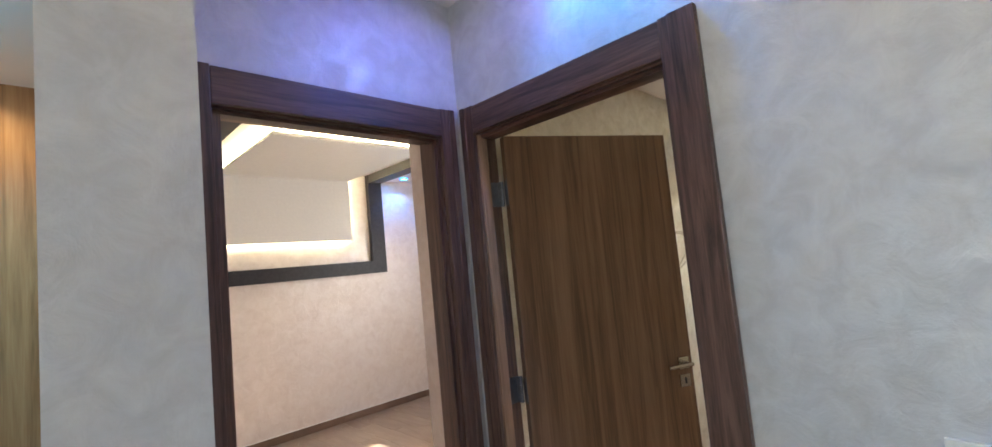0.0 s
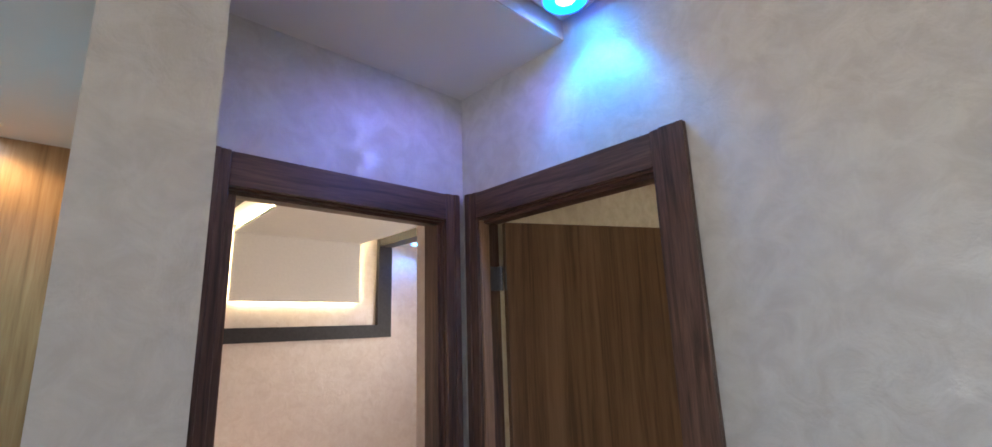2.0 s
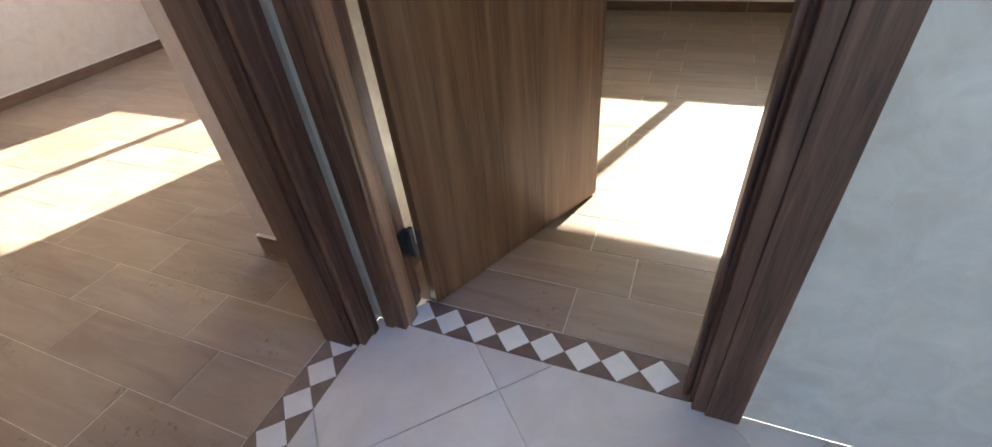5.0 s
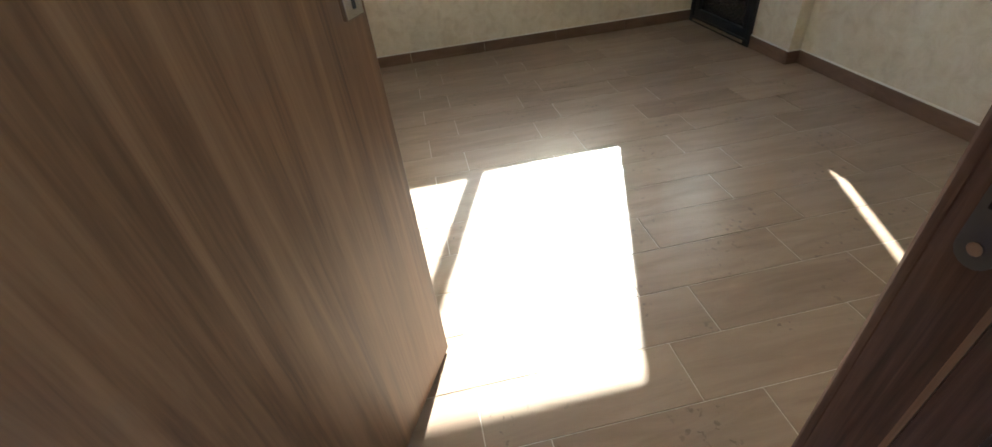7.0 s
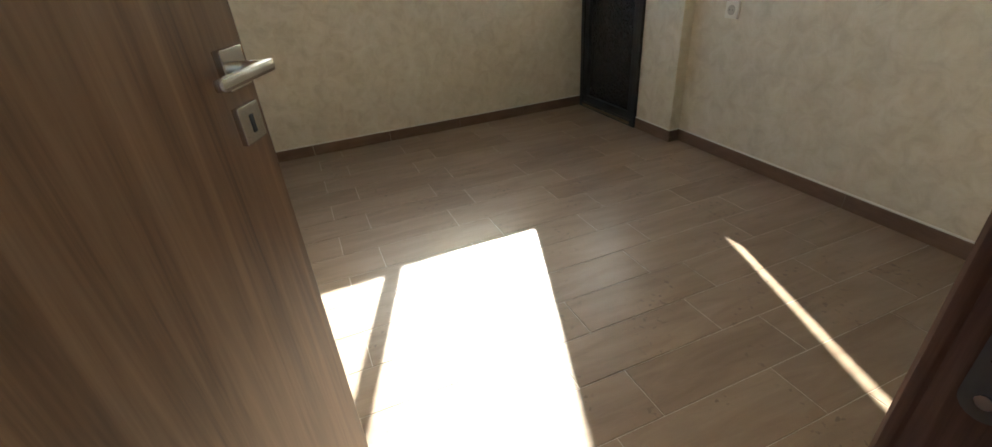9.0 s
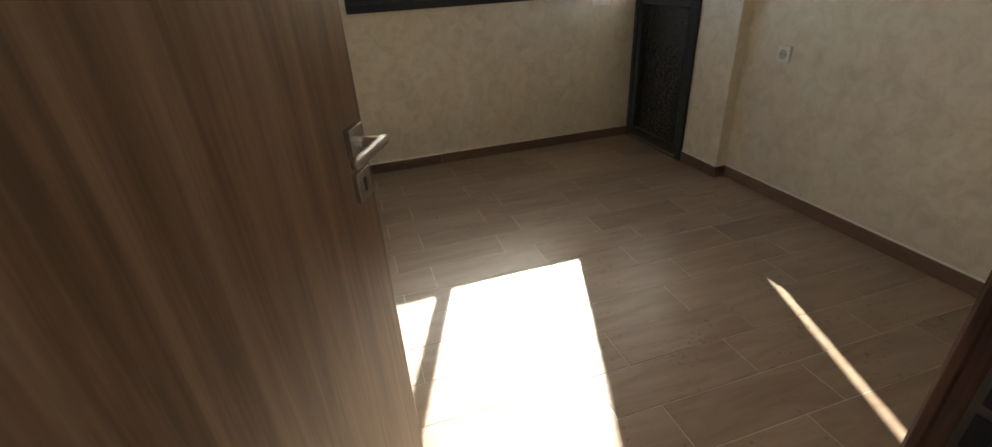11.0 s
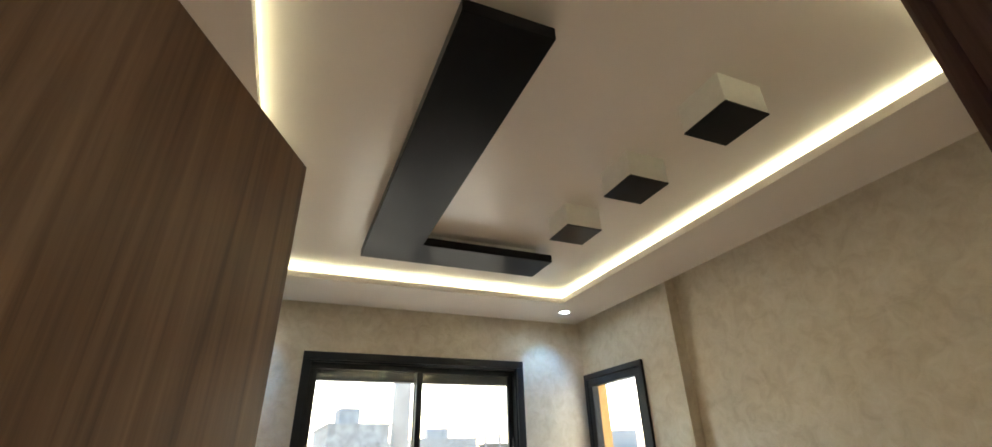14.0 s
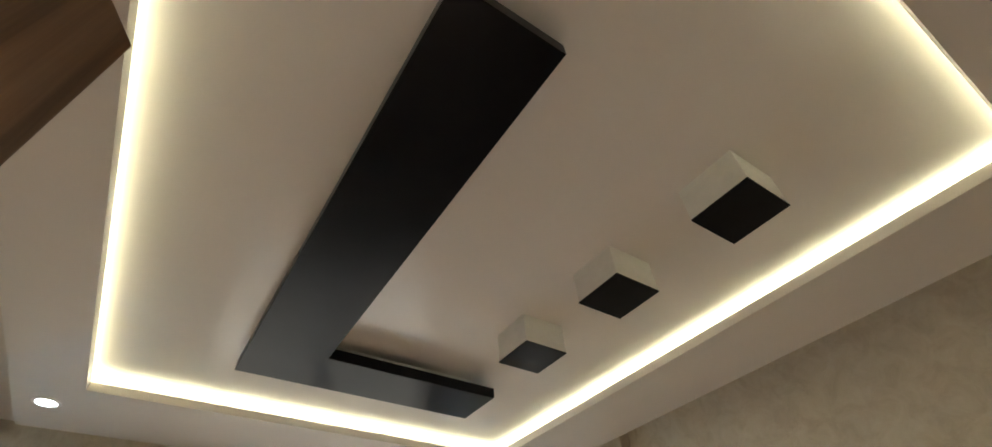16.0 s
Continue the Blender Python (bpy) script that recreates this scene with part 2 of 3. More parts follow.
PANE_DARK = plain("far_window_dark", (0.16, 0.17, 0.18), 0.2)
OCHRE = plain("ochre_render", (0.70, 0.43, 0.17), 0.8, grain=0.08, size=20, relief=0.3)
EARTH = plain("dusty_ground", (0.34, 0.30, 0.25), 0.95, grain=0.3, size=0.3)
POLE = plain("galvanised_pole", (0.5, 0.5, 0.5), 0.5, 0.4)


# ---- building helpers ----
def box(bm, lo, hi, mats=None, bevel=0.0):
    """A box from corner to corner; mats: material index by face side, as "+x"."""
    vs = [bm.verts.new((x, y, z)) for x in (lo[0], hi[0]) for y in (lo[1], hi[1]) for z in (lo[2], hi[2])]
    sides = {"-x": (0, 1, 3, 2), "+x": (4, 6, 7, 5), "-y": (0, 4, 5, 1), "+y": (2, 3, 7, 6), "-z": (0, 2, 6, 4), "+z": (1, 5, 7, 3)}
    faces = []
    for s, ids in sides.items():
        f = bm.faces.new([vs[i] for i in ids])
        f.material_index = (mats or {}).get(s, 0)
        faces.append(f)
    if bevel:
        es = list({e for f in faces for e in f.edges})
        bmesh.ops.bevel(bm, geom=es, offset=bevel, segments=2, affect="EDGES", profile=0.6)
    return bm


def cyl(bm, a, b, r, r2=None, n=16):
    """A rod or cone from a to b."""
    a, b = Vector(a), Vector(b)
    way = b - a
    m = Matrix.Translation((a + b) / 2) @ way.to_track_quat("Z", "Y").to_matrix().to_4x4()
    bmesh.ops.create_cone(bm, cap_ends=True, segments=n, radius1=r, radius2=r if r2 is None else r2, depth=way.length, matrix=m)
    return bm


def boxes(*pairs, bevel=0.0):
    bm = bmesh.new()
    for lo, hi in pairs:
        box(bm, [min(a, b) for a, b in zip(lo, hi)], [max(a, b) for a, b in zip(lo, hi)], bevel=bevel)
    return bm


def part(name, bm, mats, parent=None, label=""):
    me = bpy.data.meshes.new(name)
    bm.normal_update()
    bm.to_mesh(me)
    bm.free()
    for m in mats if isinstance(mats, (list, tuple)) else [mats]:
        me.materials.append(m)
    ob = new(name, me)
    ob.parent = parent
    if label:
        ob["label"] = label
    return ob


def thing(name, at, label, category, turn=0.0, group=""):
    ob = new(name)
    ob.empty_display_size = 0.05
    ob.matrix_basis = pose(*at, 0, 0, turn)
    return tagged(ob, label, category, group)


def structure(name, bm, mats, label="", category=""):
    return tagged(part(name, bm, mats), label, category, kind="structure")


def wall_x(name, x0, x1, y0, y1, z0, z1, holes, mats, label):
    """A wall that runs along y between x0 and x1, with holes (y0, y1, z0, z1); mats by side."""
    bm = bmesh.new()
    sides, slots = {}, []
    for s, m in mats.items():
        if m not in slots:
            slots.append(m)
        sides[s] = slots.index(m)
    y = y0
    for a, b, c, d in sorted(holes):
        box(bm, (x0, y, z0), (x1, a, z1), sides)
        if c > z0:
            box(bm, (x0, a, z0), (x1, b, c), sides)
        box(bm, (x0, a, d), (x1, b, z1), sides)
        y = b
    box(bm, (x0, y, z0), (x1, y1, z1), sides)
    return structure(name, bm, slots, label, "wall")


def wall_y(name, y0, y1, x0, x1, z0, z1, holes, mats, label):
    bm = bmesh.new()
    sides, slots = {}, []
    for s, m in mats.items():
        if m not in slots:
            slots.append(m)
        sides[s] = slots.index(m)
    x = x0
    for a, b, c, d in sorted(holes):
        box(bm, (x, y0, z0), (a, y1, z1), sides)
        if c > z0:
            box(bm, (a, y0, z0), (b, y1, c), sides)
        box(bm, (a, y0, d), (b, y1, z1), sides)
        x = b
    box(bm, (x, y0, z0), (x1, y1, z1), sides)
    return structure(name, bm, slots, label, "wall")


def every(m):
    return {s: m for s in ("-x", "+x", "-y", "+y", "-z", "+z")}


# ---- plan ----
TOP = 3.0                        # underside of the slab added to keep the sun out
XB = 3.341                       # window wall of the bedroom with the dark window
YL, YD, YR = 0.01, -2.645, -2.72   # its left wall, balcony door wall, recessed right wall
XJ = 2.285                       # where the right wall steps back
DB0, DB1, DZ = -0.065, -0.913, 2.06  # rough opening of the door to it
DA0, DA1 = -0.087, -0.925        # rough opening of the door to the other bedroom
XA, YA = 2.60, 3.443             # window wall and far wall of the other bedroom
WT = 0.115                       # thickness of the wall between hall and bedroom
XC = -1.045                      # pier face beside the other bedroom's door
SOFB, UPB = 2.518, 2.588          # soffit and raised ceiling
SOFH, UPH, LOWH = 2.658, 2.785, 2.612
ZA = 2.6

# ---- walls ----
wall_x("wall_hall_east", 0, WT, -4.5, YL, 0, TOP, [(DB1, DB0, 0, DZ)], {**every(HALL), "+x": ROOM_B}, "pale pearl plaster wall with a doorway to a bedroom")
wall_y("wall_between_bedrooms", YL, 0.19, 0, XB + 0.2, 0, TOP, [], {**every(HALL), "-y": ROOM_B, "+y": ROOM_A}, "trowelled plaster wall between two bedrooms")
structure("wall_stub", boxes(((0.15, 0.19, 0), (0.45, 0.582, TOP))), ROOM_A, "rose plaster pier beside the door", "wall")
wall_y("wall_hall_north", 0, 0.12, XC, 0, 0, TOP, [(DA1, DA0, 0, DZ)], {**every(HALL), "+y": ROOM_A}, "pale pearl plaster wall with a doorway to a bedroom")
structure("wall_pier", boxes(((-1.255, -0.51, 0), (XC, 0.12, TOP))), HALL, "pale trowelled plaster pier at the corridor mouth", "wall")
wall_x("wall_corridor", -1.15, XC, 0.12, YA, 0, TOP, [], {**every(HALL), "+x": ROOM_A}, "plaster wall of the corridor")
wall_x("wall_window", XB, XB + 0.2, YD - 0.17, YL, 0, TOP, [(-2.09, -0.573, 1.088, 2.203)], {**every(ROOM_B), "+x": OCHRE, "-y": OCHRE}, "gold pearl plaster wall with the dark window")
wall_y("wall_balcony", YD - 0.17, YD, XJ, XB, 0, TOP, [(2.63, 3.315, 0, 2.12)], {**every(ROOM_B), "-y": OCHRE}, "gold pearl plaster wall with the balcony door")
wall_y("wall_right", YR - 0.2, YR, 0, XJ, 0, TOP, [], {**every(ROOM_B), "-y": OCHRE}, "gold pearl plaster wall with a power socket")
wall_y("wall_bedroom_far", YA, YA + 0.2, -1.15, XA + 0.2, 0, TOP, [], every(ROOM_A), "rose plaster wall behind the bed place")
wall_x("wall_bedroom_window", XA, XA + 0.2, 0.19, YA, 0, TOP, [(0.512, 2.028, 1.088, 2.203)], every(ROOM_A), "rose plaster wall with a window opening")
# unseen walls added to close the hall; west opening made for the fill lamp
wall_x("wall_hall_west", -4.2, -4.0, -4.5, 2.2, 0, TOP, [(-3.3, -1.5, 0.7, 2.3)], every(HALL), "unseen pale plaster wall added to close the hall")
wall_y("wall_hall_south", -4.7, -4.5, -4.2, WT, 0, TOP, [], every(HALL), "unseen pale plaster wall added to close the hall")
# unseen cover over all rooms, added so no sun leaks in
structure("sun_stop_slab", boxes(((-4.4, -4.9, TOP), (XB + 0.3, YA + 0.3, TOP + 0.2))), WHITE, "unseen slab added above the rooms to keep sun out", "roof")


structure("balcony_door_reveal", boxes(((3.308, YD - 0.17, 0), (3.3145, YD - 0.062, 2.118))), OCHRE, "ochre rendered reveal outside the balcony door", "trim")


# ---- ceilings ----
def tray(name, x0, x1, y0, y1, soffit, up, gap, paint, led, label):
    """A lowered border around an opening (x0..x1, y0..y1), a cove behind its lip, and the raised ceiling above it."""
    rx0, rx1, ry0, ry1 = gap
    t = 0.035
    bm = bmesh.new()
    box(bm, (rx0, ry0, soffit), (x0, ry1, soffit + t))
    box(bm, (x1, ry0, soffit), (rx1, ry1, soffit + t))
    box(bm, (x0, ry0, soffit), (x1, y0, soffit + t))
    box(bm, (x0, y1, soffit), (x1, ry1, soffit + t))
    structure(name, bm, paint, label, "ceiling")
    c = 0.055
    bm = bmesh.new()
    box(bm, (x0 - c, y0 - c, up), (x1 + c, y1 + c, up + 0.02))
    box(bm, (x0 - c - 0.02, y0 - c, soffit + t), (x0 - c, y1 + c, up))
    box(bm, (x1 + c, y0 - c, soffit + t), (x1 + c + 0.02, y1 + c, up))
    box(bm, (x0 - c, y0 - c - 0.02, soffit + t), (x1 + c, y0 - c, up))
    box(bm, (x0 - c, y1 + c, soffit + t), (x1 + c, y1 + c + 0.02, up))
    structure("ceiling_raised", bm, paint, "smooth cream raised ceiling panel", "ceiling")
    h = soffit + t + 0.002
    strip = tagged(new("led_strip"), "warm white light strip hidden in the ceiling cove", "light strip")
    for lo, hi in (((x0 - 0.045, y0 - 0.045), (x0 - 0.03, y1 + 0.045)), ((x1 + 0.03, y0 - 0.045), (x1 + 0.045, y1 + 0.045)),
                   ((x0 - 0.03, y0 - 0.045), (x1 + 0.03, y0 - 0.03)), ((x0 - 0.03, y1 + 0.03), (x1 + 0.03, y1 + 0.045))):
        part("led_run", boxes(((*lo, h), (*hi, h + 0.006))), led, strip)


GAP = 0.085
tray("ceiling_bedroom", 0.338, 2.78, -2.172, -0.306, SOFB, UPB, (WT + GAP, XB - GAP, YR + GAP + 0.08, YL - GAP), CEIL_GLOSS, LED_B, "cream lowered ceiling border round a lit tray")
structure("cornice_bedroom", boxes(((WT, YR, SOFB + 0.04), (WT + GAP + 0.1, YL, SOFB + 0.06)), ((XB - GAP - 0.1, YD, SOFB + 0.04), (XB, YL, SOFB + 0.06)),
                                  ((WT + GAP + 0.1, YL - GAP - 0.1, SOFB + 0.04), (XB - GAP - 0.1, YL, SOFB + 0.06)), ((WT + GAP + 0.1, YR, SOFB + 0.085), (XB - GAP - 0.1, YR + GAP + 0.2, SOFB + 0.105)), ((WT + GAP + 0.1, YR + GAP + 0.18, SOFB + 0.036), (XB - GAP - 0.1, YR + GAP + 0.2, SOFB + 0.085))),
          JOINT_SHADE, "recessed joint along the ceiling edge, shade put into its beige", "cornice")
tray("ceiling_hall", -2.4, -0.236, -3.4, -0.838, SOFH, UPH, (-4.0, -0.06, -4.5, -0.63), CEILING, LED, "white lowered ceiling border round a lit tray")
structure("cornice_hall", boxes(((-0.15, -4.5, SOFH + 0.035), (0, -0.59, SOFH + 0.055)), ((-4.0, -0.72, SOFH + 0.035), (-0.15, -0.59, SOFH + 0.055)), ((-4.0, -0.594, LOWH + 0.002), (0, -0.59, SOFH + 0.035))), JOINT_SHADE, "recessed joint along the hall ceiling, shade put into its colour", "cornice")
structure("ceiling_corridor", boxes(((-4.0, -0.59, LOWH), (0, 0.0, LOWH + 0.09)), ((-4.0, 0.0, LOWH), (-1.15, 1.9, LOWH + 0.09))), CEILING, "smooth white flat ceiling", "ceiling")
structure("ceiling_other_bedroom", boxes(((XC, 0.12, ZA + 0.06), (XA, YA, ZA + 0.1)), ((XC, 0.12, ZA), (-0.475, YA, ZA + 0.06)), ((1.66, 0.12, ZA), (XA, YA, ZA + 0.06)), ((-0.475, 0.12, ZA), (1.66, 1.70, ZA + 0.06))),
          CEILING, "smooth white ceiling with a recessed bay", "ceiling")


# ---- the folded wall and ceiling ornament of the other bedroom ----
orn = thing("headboard_ornament", (0.62, YA, 1.53), "black framed white gypsum panel folding from wall to ceiling, edge-lit", "wall ornament")
ox, oz = 0.62, 1.53


def opart(name, lo, hi, mat, label="", bevel=0.0):
    lo = (lo[0] - ox, lo[1] - YA, lo[2] - oz)
    hi = (hi[0] - ox, hi[1] - YA, hi[2] - oz)
    return part(name, boxes((lo, hi), bevel=bevel), mat, orn, label)


opart("frame_bar", (-0.40, YA - 0.06, 1.53), (1.65, YA, 1.67), BLACK_WOOD, "black bottom bar")
opart("frame_bar", (-0.40, YA - 0.06, 1.67), (-0.31, YA, ZA + 0.06), BLACK_WOOD)
opart("frame_bar", (1.48, YA - 0.06, 1.67), (1.65, YA, ZA + 0.06), BLACK_WOOD)
opart("frame_bar", (-0.475, 1.70, ZA - 0.03), (-0.30, YA - 0.06, ZA + 0.06), BLACK_WOOD, "black bar across the ceiling")
opart("frame_bar", (1.49, 1.70, ZA - 0.03), (1.66, YA - 0.06, ZA + 0.06), BLACK_WOOD)
opart("panel_wall", (-0.06, YA - 0.075, 1.915), (1.235, YA - 0.045, ZA + 0.0), WHITE, "white raised panel", 0.004)
opart("panel_ceiling", (-0.06, 1.93, ZA - 0.03), (1.235, YA - 0.075, ZA), WHITE, "white raised ceiling panel", 0.004)
opart("led_run", (-0.03, YA - 0.04, 1.925), (1.205, YA - 0.025, 1.935), LED_A)
opart("led_run", (-0.05, YA - 0.04, 1.94), (-0.04, YA - 0.025, ZA), LED_A)
opart("led_run", (1.215, YA - 0.04, 1.94), (1.225, YA - 0.025, ZA), LED_A)
opart("led_run", (-0.05, 1.95, ZA + 0.005), (-0.04, YA - 0.08, ZA + 0.02), LED_A)
opart("led_run", (1.215, 1.95, ZA + 0.005), (1.225, YA - 0.08, ZA + 0.02), LED_A)
opart("led_run", (-0.03, 1.94, ZA + 0.005), (1.205, 1.95, ZA + 0.02), LED_A)


# ---- doors ----
def door_frame(name, at, turn, width, label, strike_far, hinge_near, near_stop):
    """A lining with mouldings; local x runs along the wall from the corner, local y into the room, z up; origin at the rough opening's corner."""
    f = thing(name, at, label, "door frame", turn)
    d, k = WT, 0.025
    w = width
    # on the hinge side a deep rebate leaves an open slit behind the door's edge
    n = 0.047 if hinge_near else k
    part("jamb", boxes(((0, 0.0, 0), (k, d - (0.012 if hinge_near else 0), DZ - k))), FRAME_WOOD, f)
    part("jamb", boxes(((w - k, 0.0, 0), (w, d, DZ - k))), FRAME_WOOD, f)
    part("head", boxes(((0, 0.0, DZ - k), (w, d, DZ))), HEAD_WOOD, f)
    for side, (y0, y1) in enumerate(((-0.02, -0.001), (d + 0.001, d + 0.016))):
        near = n - 0.073 if side == 0 else -0.04
        inner = n - 0.006 if side == 0 or not hinge_near else 0.012
        far = w + 0.085
        up = DZ + 0.093
        for a, b in ((near, inner), (w - k + 0.006, far)):
            bm = boxes(((a, y0, 0), (b, y1, up)), bevel=0.004)
            step = (a + 0.03, b) if a > 0 else (a, b - 0.04)
            if side == 0:
                box(bm, (step[0], y0 - 0.006, 0), (step[1], y0 + 0.002, up), bevel=0.003)
            part("architrave", bm, FRAME_WOOD, f, "moulded dark walnut upright")
        bm = boxes(((inner, y0, DZ - k + 0.006), (w - k + 0.006, y1, up - 0.004)), bevel=0.004)
        part("architrave", bm, HEAD_WOOD, f, "moulded dark walnut head")
    if hinge_near:
        part("stop", boxes(((k, 0.0, 0), (n, 0.046, DZ - k)), bevel=0.002), near_stop, f, "tan veneer stop")
    else:
        part("stop", boxes(((k, 0.018, 0), (k + 0.012, d - 0.006, DZ - k))), near_stop, f)
    far_stop = 0.012 if hinge_near else 0.024
    part("stop", boxes(((w - k - far_stop, 0.018, 0), (w - k, 0.054, DZ - k))), FRAME_WOOD, f)
    part("stop", boxes(((k, 0.018, DZ - k - 0.012), (w - k, 0.054, DZ - k))), HEAD_WOOD, f)
    part("seal", boxes(((w - k - 0.012, 0.055, 0), (w - k - 0.002, 0.060, DZ - k))), LINING, f, "tan rubber seal line")
    s = -1 if strike_far else 1
    x = w - k - 0.001 if strike_far else k + 0.001
    bm = bmesh.new()
    rim = [(0.088 + 0.013 * math.cos(u), z + 0.013 * math.sin(u)) for z, u0 in ((1.09, 0), (0.87, math.pi)) for u in [u0 + math.pi * i / 8 for i in range(9)]]
    one = [bm.verts.new((x, y, z)) for y, z in rim]
    two = [bm.verts.new((x + s * 0.003, y, z)) for y, z in rim]
    bm.faces.new(two)
    for i in range(len(rim)):
        j = (i + 1) % len(rim)
        bm.faces.new((one[i], one[j], two[j], two[i]))
    bmesh.ops.recalc_face_normals(bm, faces=bm.faces)
    plate = part("strike_plate", bm, HINGE_STEEL, f, "grey steel strike plate")
    for z0, z1 in ((0.90, 0.935), (0.945, 0.965), (1.01, 1.05)):
        part("slot", boxes(((x + s * 0.002, 0.081, z0), (x + s * 0.0042, 0.095, z1))), KEYHOLE, plate)
    for z in (0.872, 1.088):
        part("screw", cyl(bmesh.new(), (x + s * 0.002, 0.088, z), (x + s * 0.0045, 0.088, z), 0.005, n=10), STEEL, plate)
    xh = k + 0.002 if hinge_near else w - k - 0.002
    for z in (0.24, 1.02, 1.80):
        if hinge_near:
            bm = boxes(((xh - 0.002, 0.057, z - 0.05), (xh + 0.001, d - 0.010, z + 0.05)))
            box(bm, (xh - 0.002, d - 0.014, z - 0.05), (xh + 0.020, d - 0.010, z + 0.05))
            for q in range(3):
                cyl(bm, (xh + 0.018, d - 0.008, z - 0.05 + q * 0.034), (xh + 0.018, d - 0.008, z - 0.018 + q * 0.034), 0.008, n=12)
        else:
            bm = boxes(((xh - 0.002, 0.057, z - 0.05), (xh + 0.002, d - 0.002, z + 0.05)))
            cyl(bm, (xh - 0.004, d + 0.004, z - 0.05), (xh - 0.004, d + 0.004, z + 0.05), 0.007, n=12)
        part("hinge", bm, HINGE_STEEL, f, "steel butt hinge")
    return f


door_frame("door_frame", (0, DB0, 0), -90, DB0 - DB1, "dark walnut veneer door frame in the hall corner", True, True, LINING)
fa = door_frame("door_frame", (DA0, 0, 0), 0, DA0 - DA1, "dark walnut veneer frame of a bedroom doorway", False, False, FRAME_WOOD)
fa.matrix_basis = pose(DA0, 0, 0) @ Matrix.Diagonal((-1, 1, 1, 1))

leaf = thing("door_leaf", (0.098, -0.153, 0.01), "brown oak veneer door standing half open on its hinges", "door", -25.8)
LW = 0.778
part("panel", boxes(((0.0, 0, 0), (LW, 0.04, 2.02)), bevel=0.0015), LEAF_WOOD, leaf)
part("edge_band", boxes(((LW, 0.002, 0.002), (LW + 0.0012, 0.038, 2.018))), FRAME_WOOD, leaf, "darker edge band")
part("lock_faceplate", boxes(((LW + 0.001, 0.010, 0.88), (LW + 0.003, 0.030, 1.11))), HINGE_STEEL, leaf)
for side, y, s in (("hall", 0.0, -1), ("room", 0.04, 1)):
    hx, hz = LW - 0.05, 1.006
    rose = part("handle_rose", boxes(((hx - 0.026, y, hz - 0.026), (hx + 0.026, y + s * 0.012, hz + 0.026)), bevel=0.002), STEEL, leaf, "square nickel rose")
    bm = cyl(bmesh.new(), (hx, y + s * 0.01, hz), (hx, y + s * 0.052, hz), 0.009)
    box(bm, (hx - 0.11, min(y + s * 0.044, y + s * 0.058), hz - 0.008), (hx + 0.016, max(y + s * 0.044, y + s * 0.058), hz + 0.008), bevel=0.005)
    part("lever", bm, STEEL, rose, "nickel lever")
    plate = part("key_plate", boxes(((hx - 0.026, y, hz - 0.100), (hx + 0.026, y + s * 0.010, hz - 0.048)), bevel=0.002), STEEL, leaf, "square nickel key plate")
    part("keyhole", boxes(((hx - 0.004, y + s * 0.009, hz - 0.087), (hx + 0.004, y + s * 0.0112, hz - 0.062)), bevel=0.0004), KEYHOLE, plate)
for z in (0.23, 1.01, 1.79):
    part("hinge_plate", boxes(((-0.002, 0.004, z - 0.05), (0.001, 0.036, z + 0.05))), HINGE_STEEL, leaf)

# ---- window ----
win = thing("window", (XB, -1.3315, 1.073), "dark grey aluminium sliding window with two dusty panes", "window")
WW, WH = 1.545, 1.145
hw = WW / 2


def ring(x0, x1, y0, y1, z0, z1, t, bevel=0.003):
    return boxes(((x0, y0, z0), (x1, y1, z0 + t)), ((x0, y0, z1 - t), (x1, y1, z1)), ((x0, y0, z0 + t), (x1, y0 + t, z1 - t)), ((x0, y1 - t, z0 + t), (x1, y1, z1 - t)), bevel=bevel)


part("cover_trim", ring(-0.02, 0.0, -hw, hw, 0, WH, 0.05), ALU, win)
part("window_frame", ring(0.0, 0.11, -hw + 0.016, hw - 0.016, 0.016, WH - 0.016, 0.045), ALU, win)
for y0, y1, x in ((-0.02, hw - 0.058, 0.02), (-hw + 0.058, 0.028, 0.06)):
    s = part("sash", ring(x, x + 0.03, y0, y1, 0.058, WH - 0.058, 0.042), ALU, win)
    part("pane", boxes(((x + 0.012, y0 + 0.04, 0.098), (x + 0.017, y1 - 0.04, WH - 0.098))), GLASS, s).visible_shadow = False
part("pull", boxes(((0.012, -hw + 0.075, 0.42), (0.024, -hw + 0.09, 0.62)), bevel=0.003), ALU, win, "flush pull")
part("shutter_rail", boxes(((0.12, -hw + 0.02, WH - 0.155), (0.19, hw - 0.02, WH - 0.02)), bevel=0.004), ALU, win, "lower edge of a rolled-up shutter")
part("outer_sill", boxes(((0.11, -hw, -0.02), (0.24, hw, 0.03)), bevel=0.004), CONCRETE, win, "grey outer sill")

copy_thing(win, pose(XA, 1.27, 1.073))

# ---- balcony door ----
bd = thing("balcony_door", (2.62, YD, 0), "black aluminium balcony door, clear glass over dark patterned glass", "door")
BW, BH = 0.705, 2.135


def ring_y(y0, y1, x0, x1, z0, z1, t):
    return boxes(((x0, y0, z0), (x1, y1, z0 + t)), ((x0, y0, z1 - t), (x1, y1, z1)), ((x0, y0, z0 + t), (x0 + t, y1, z1 - t)), ((x1 - t, y0, z0 + t), (x1, y1, z1 - t)), bevel=0.003)


part("door_frame", ring_y(-0.06, 0.02, 0, BW, 0, BH, 0.04), ALU, bd)
s = part("sash", ring_y(-0.045, 0.012, 0.042, BW - 0.042, 0.042, BH - 0.042, 0.05), ALU, bd)
part("mid_rail", boxes(((0.092, -0.045, 1.0), (BW - 0.092, 0.012, 1.075)), bevel=0.003), ALU, bd)
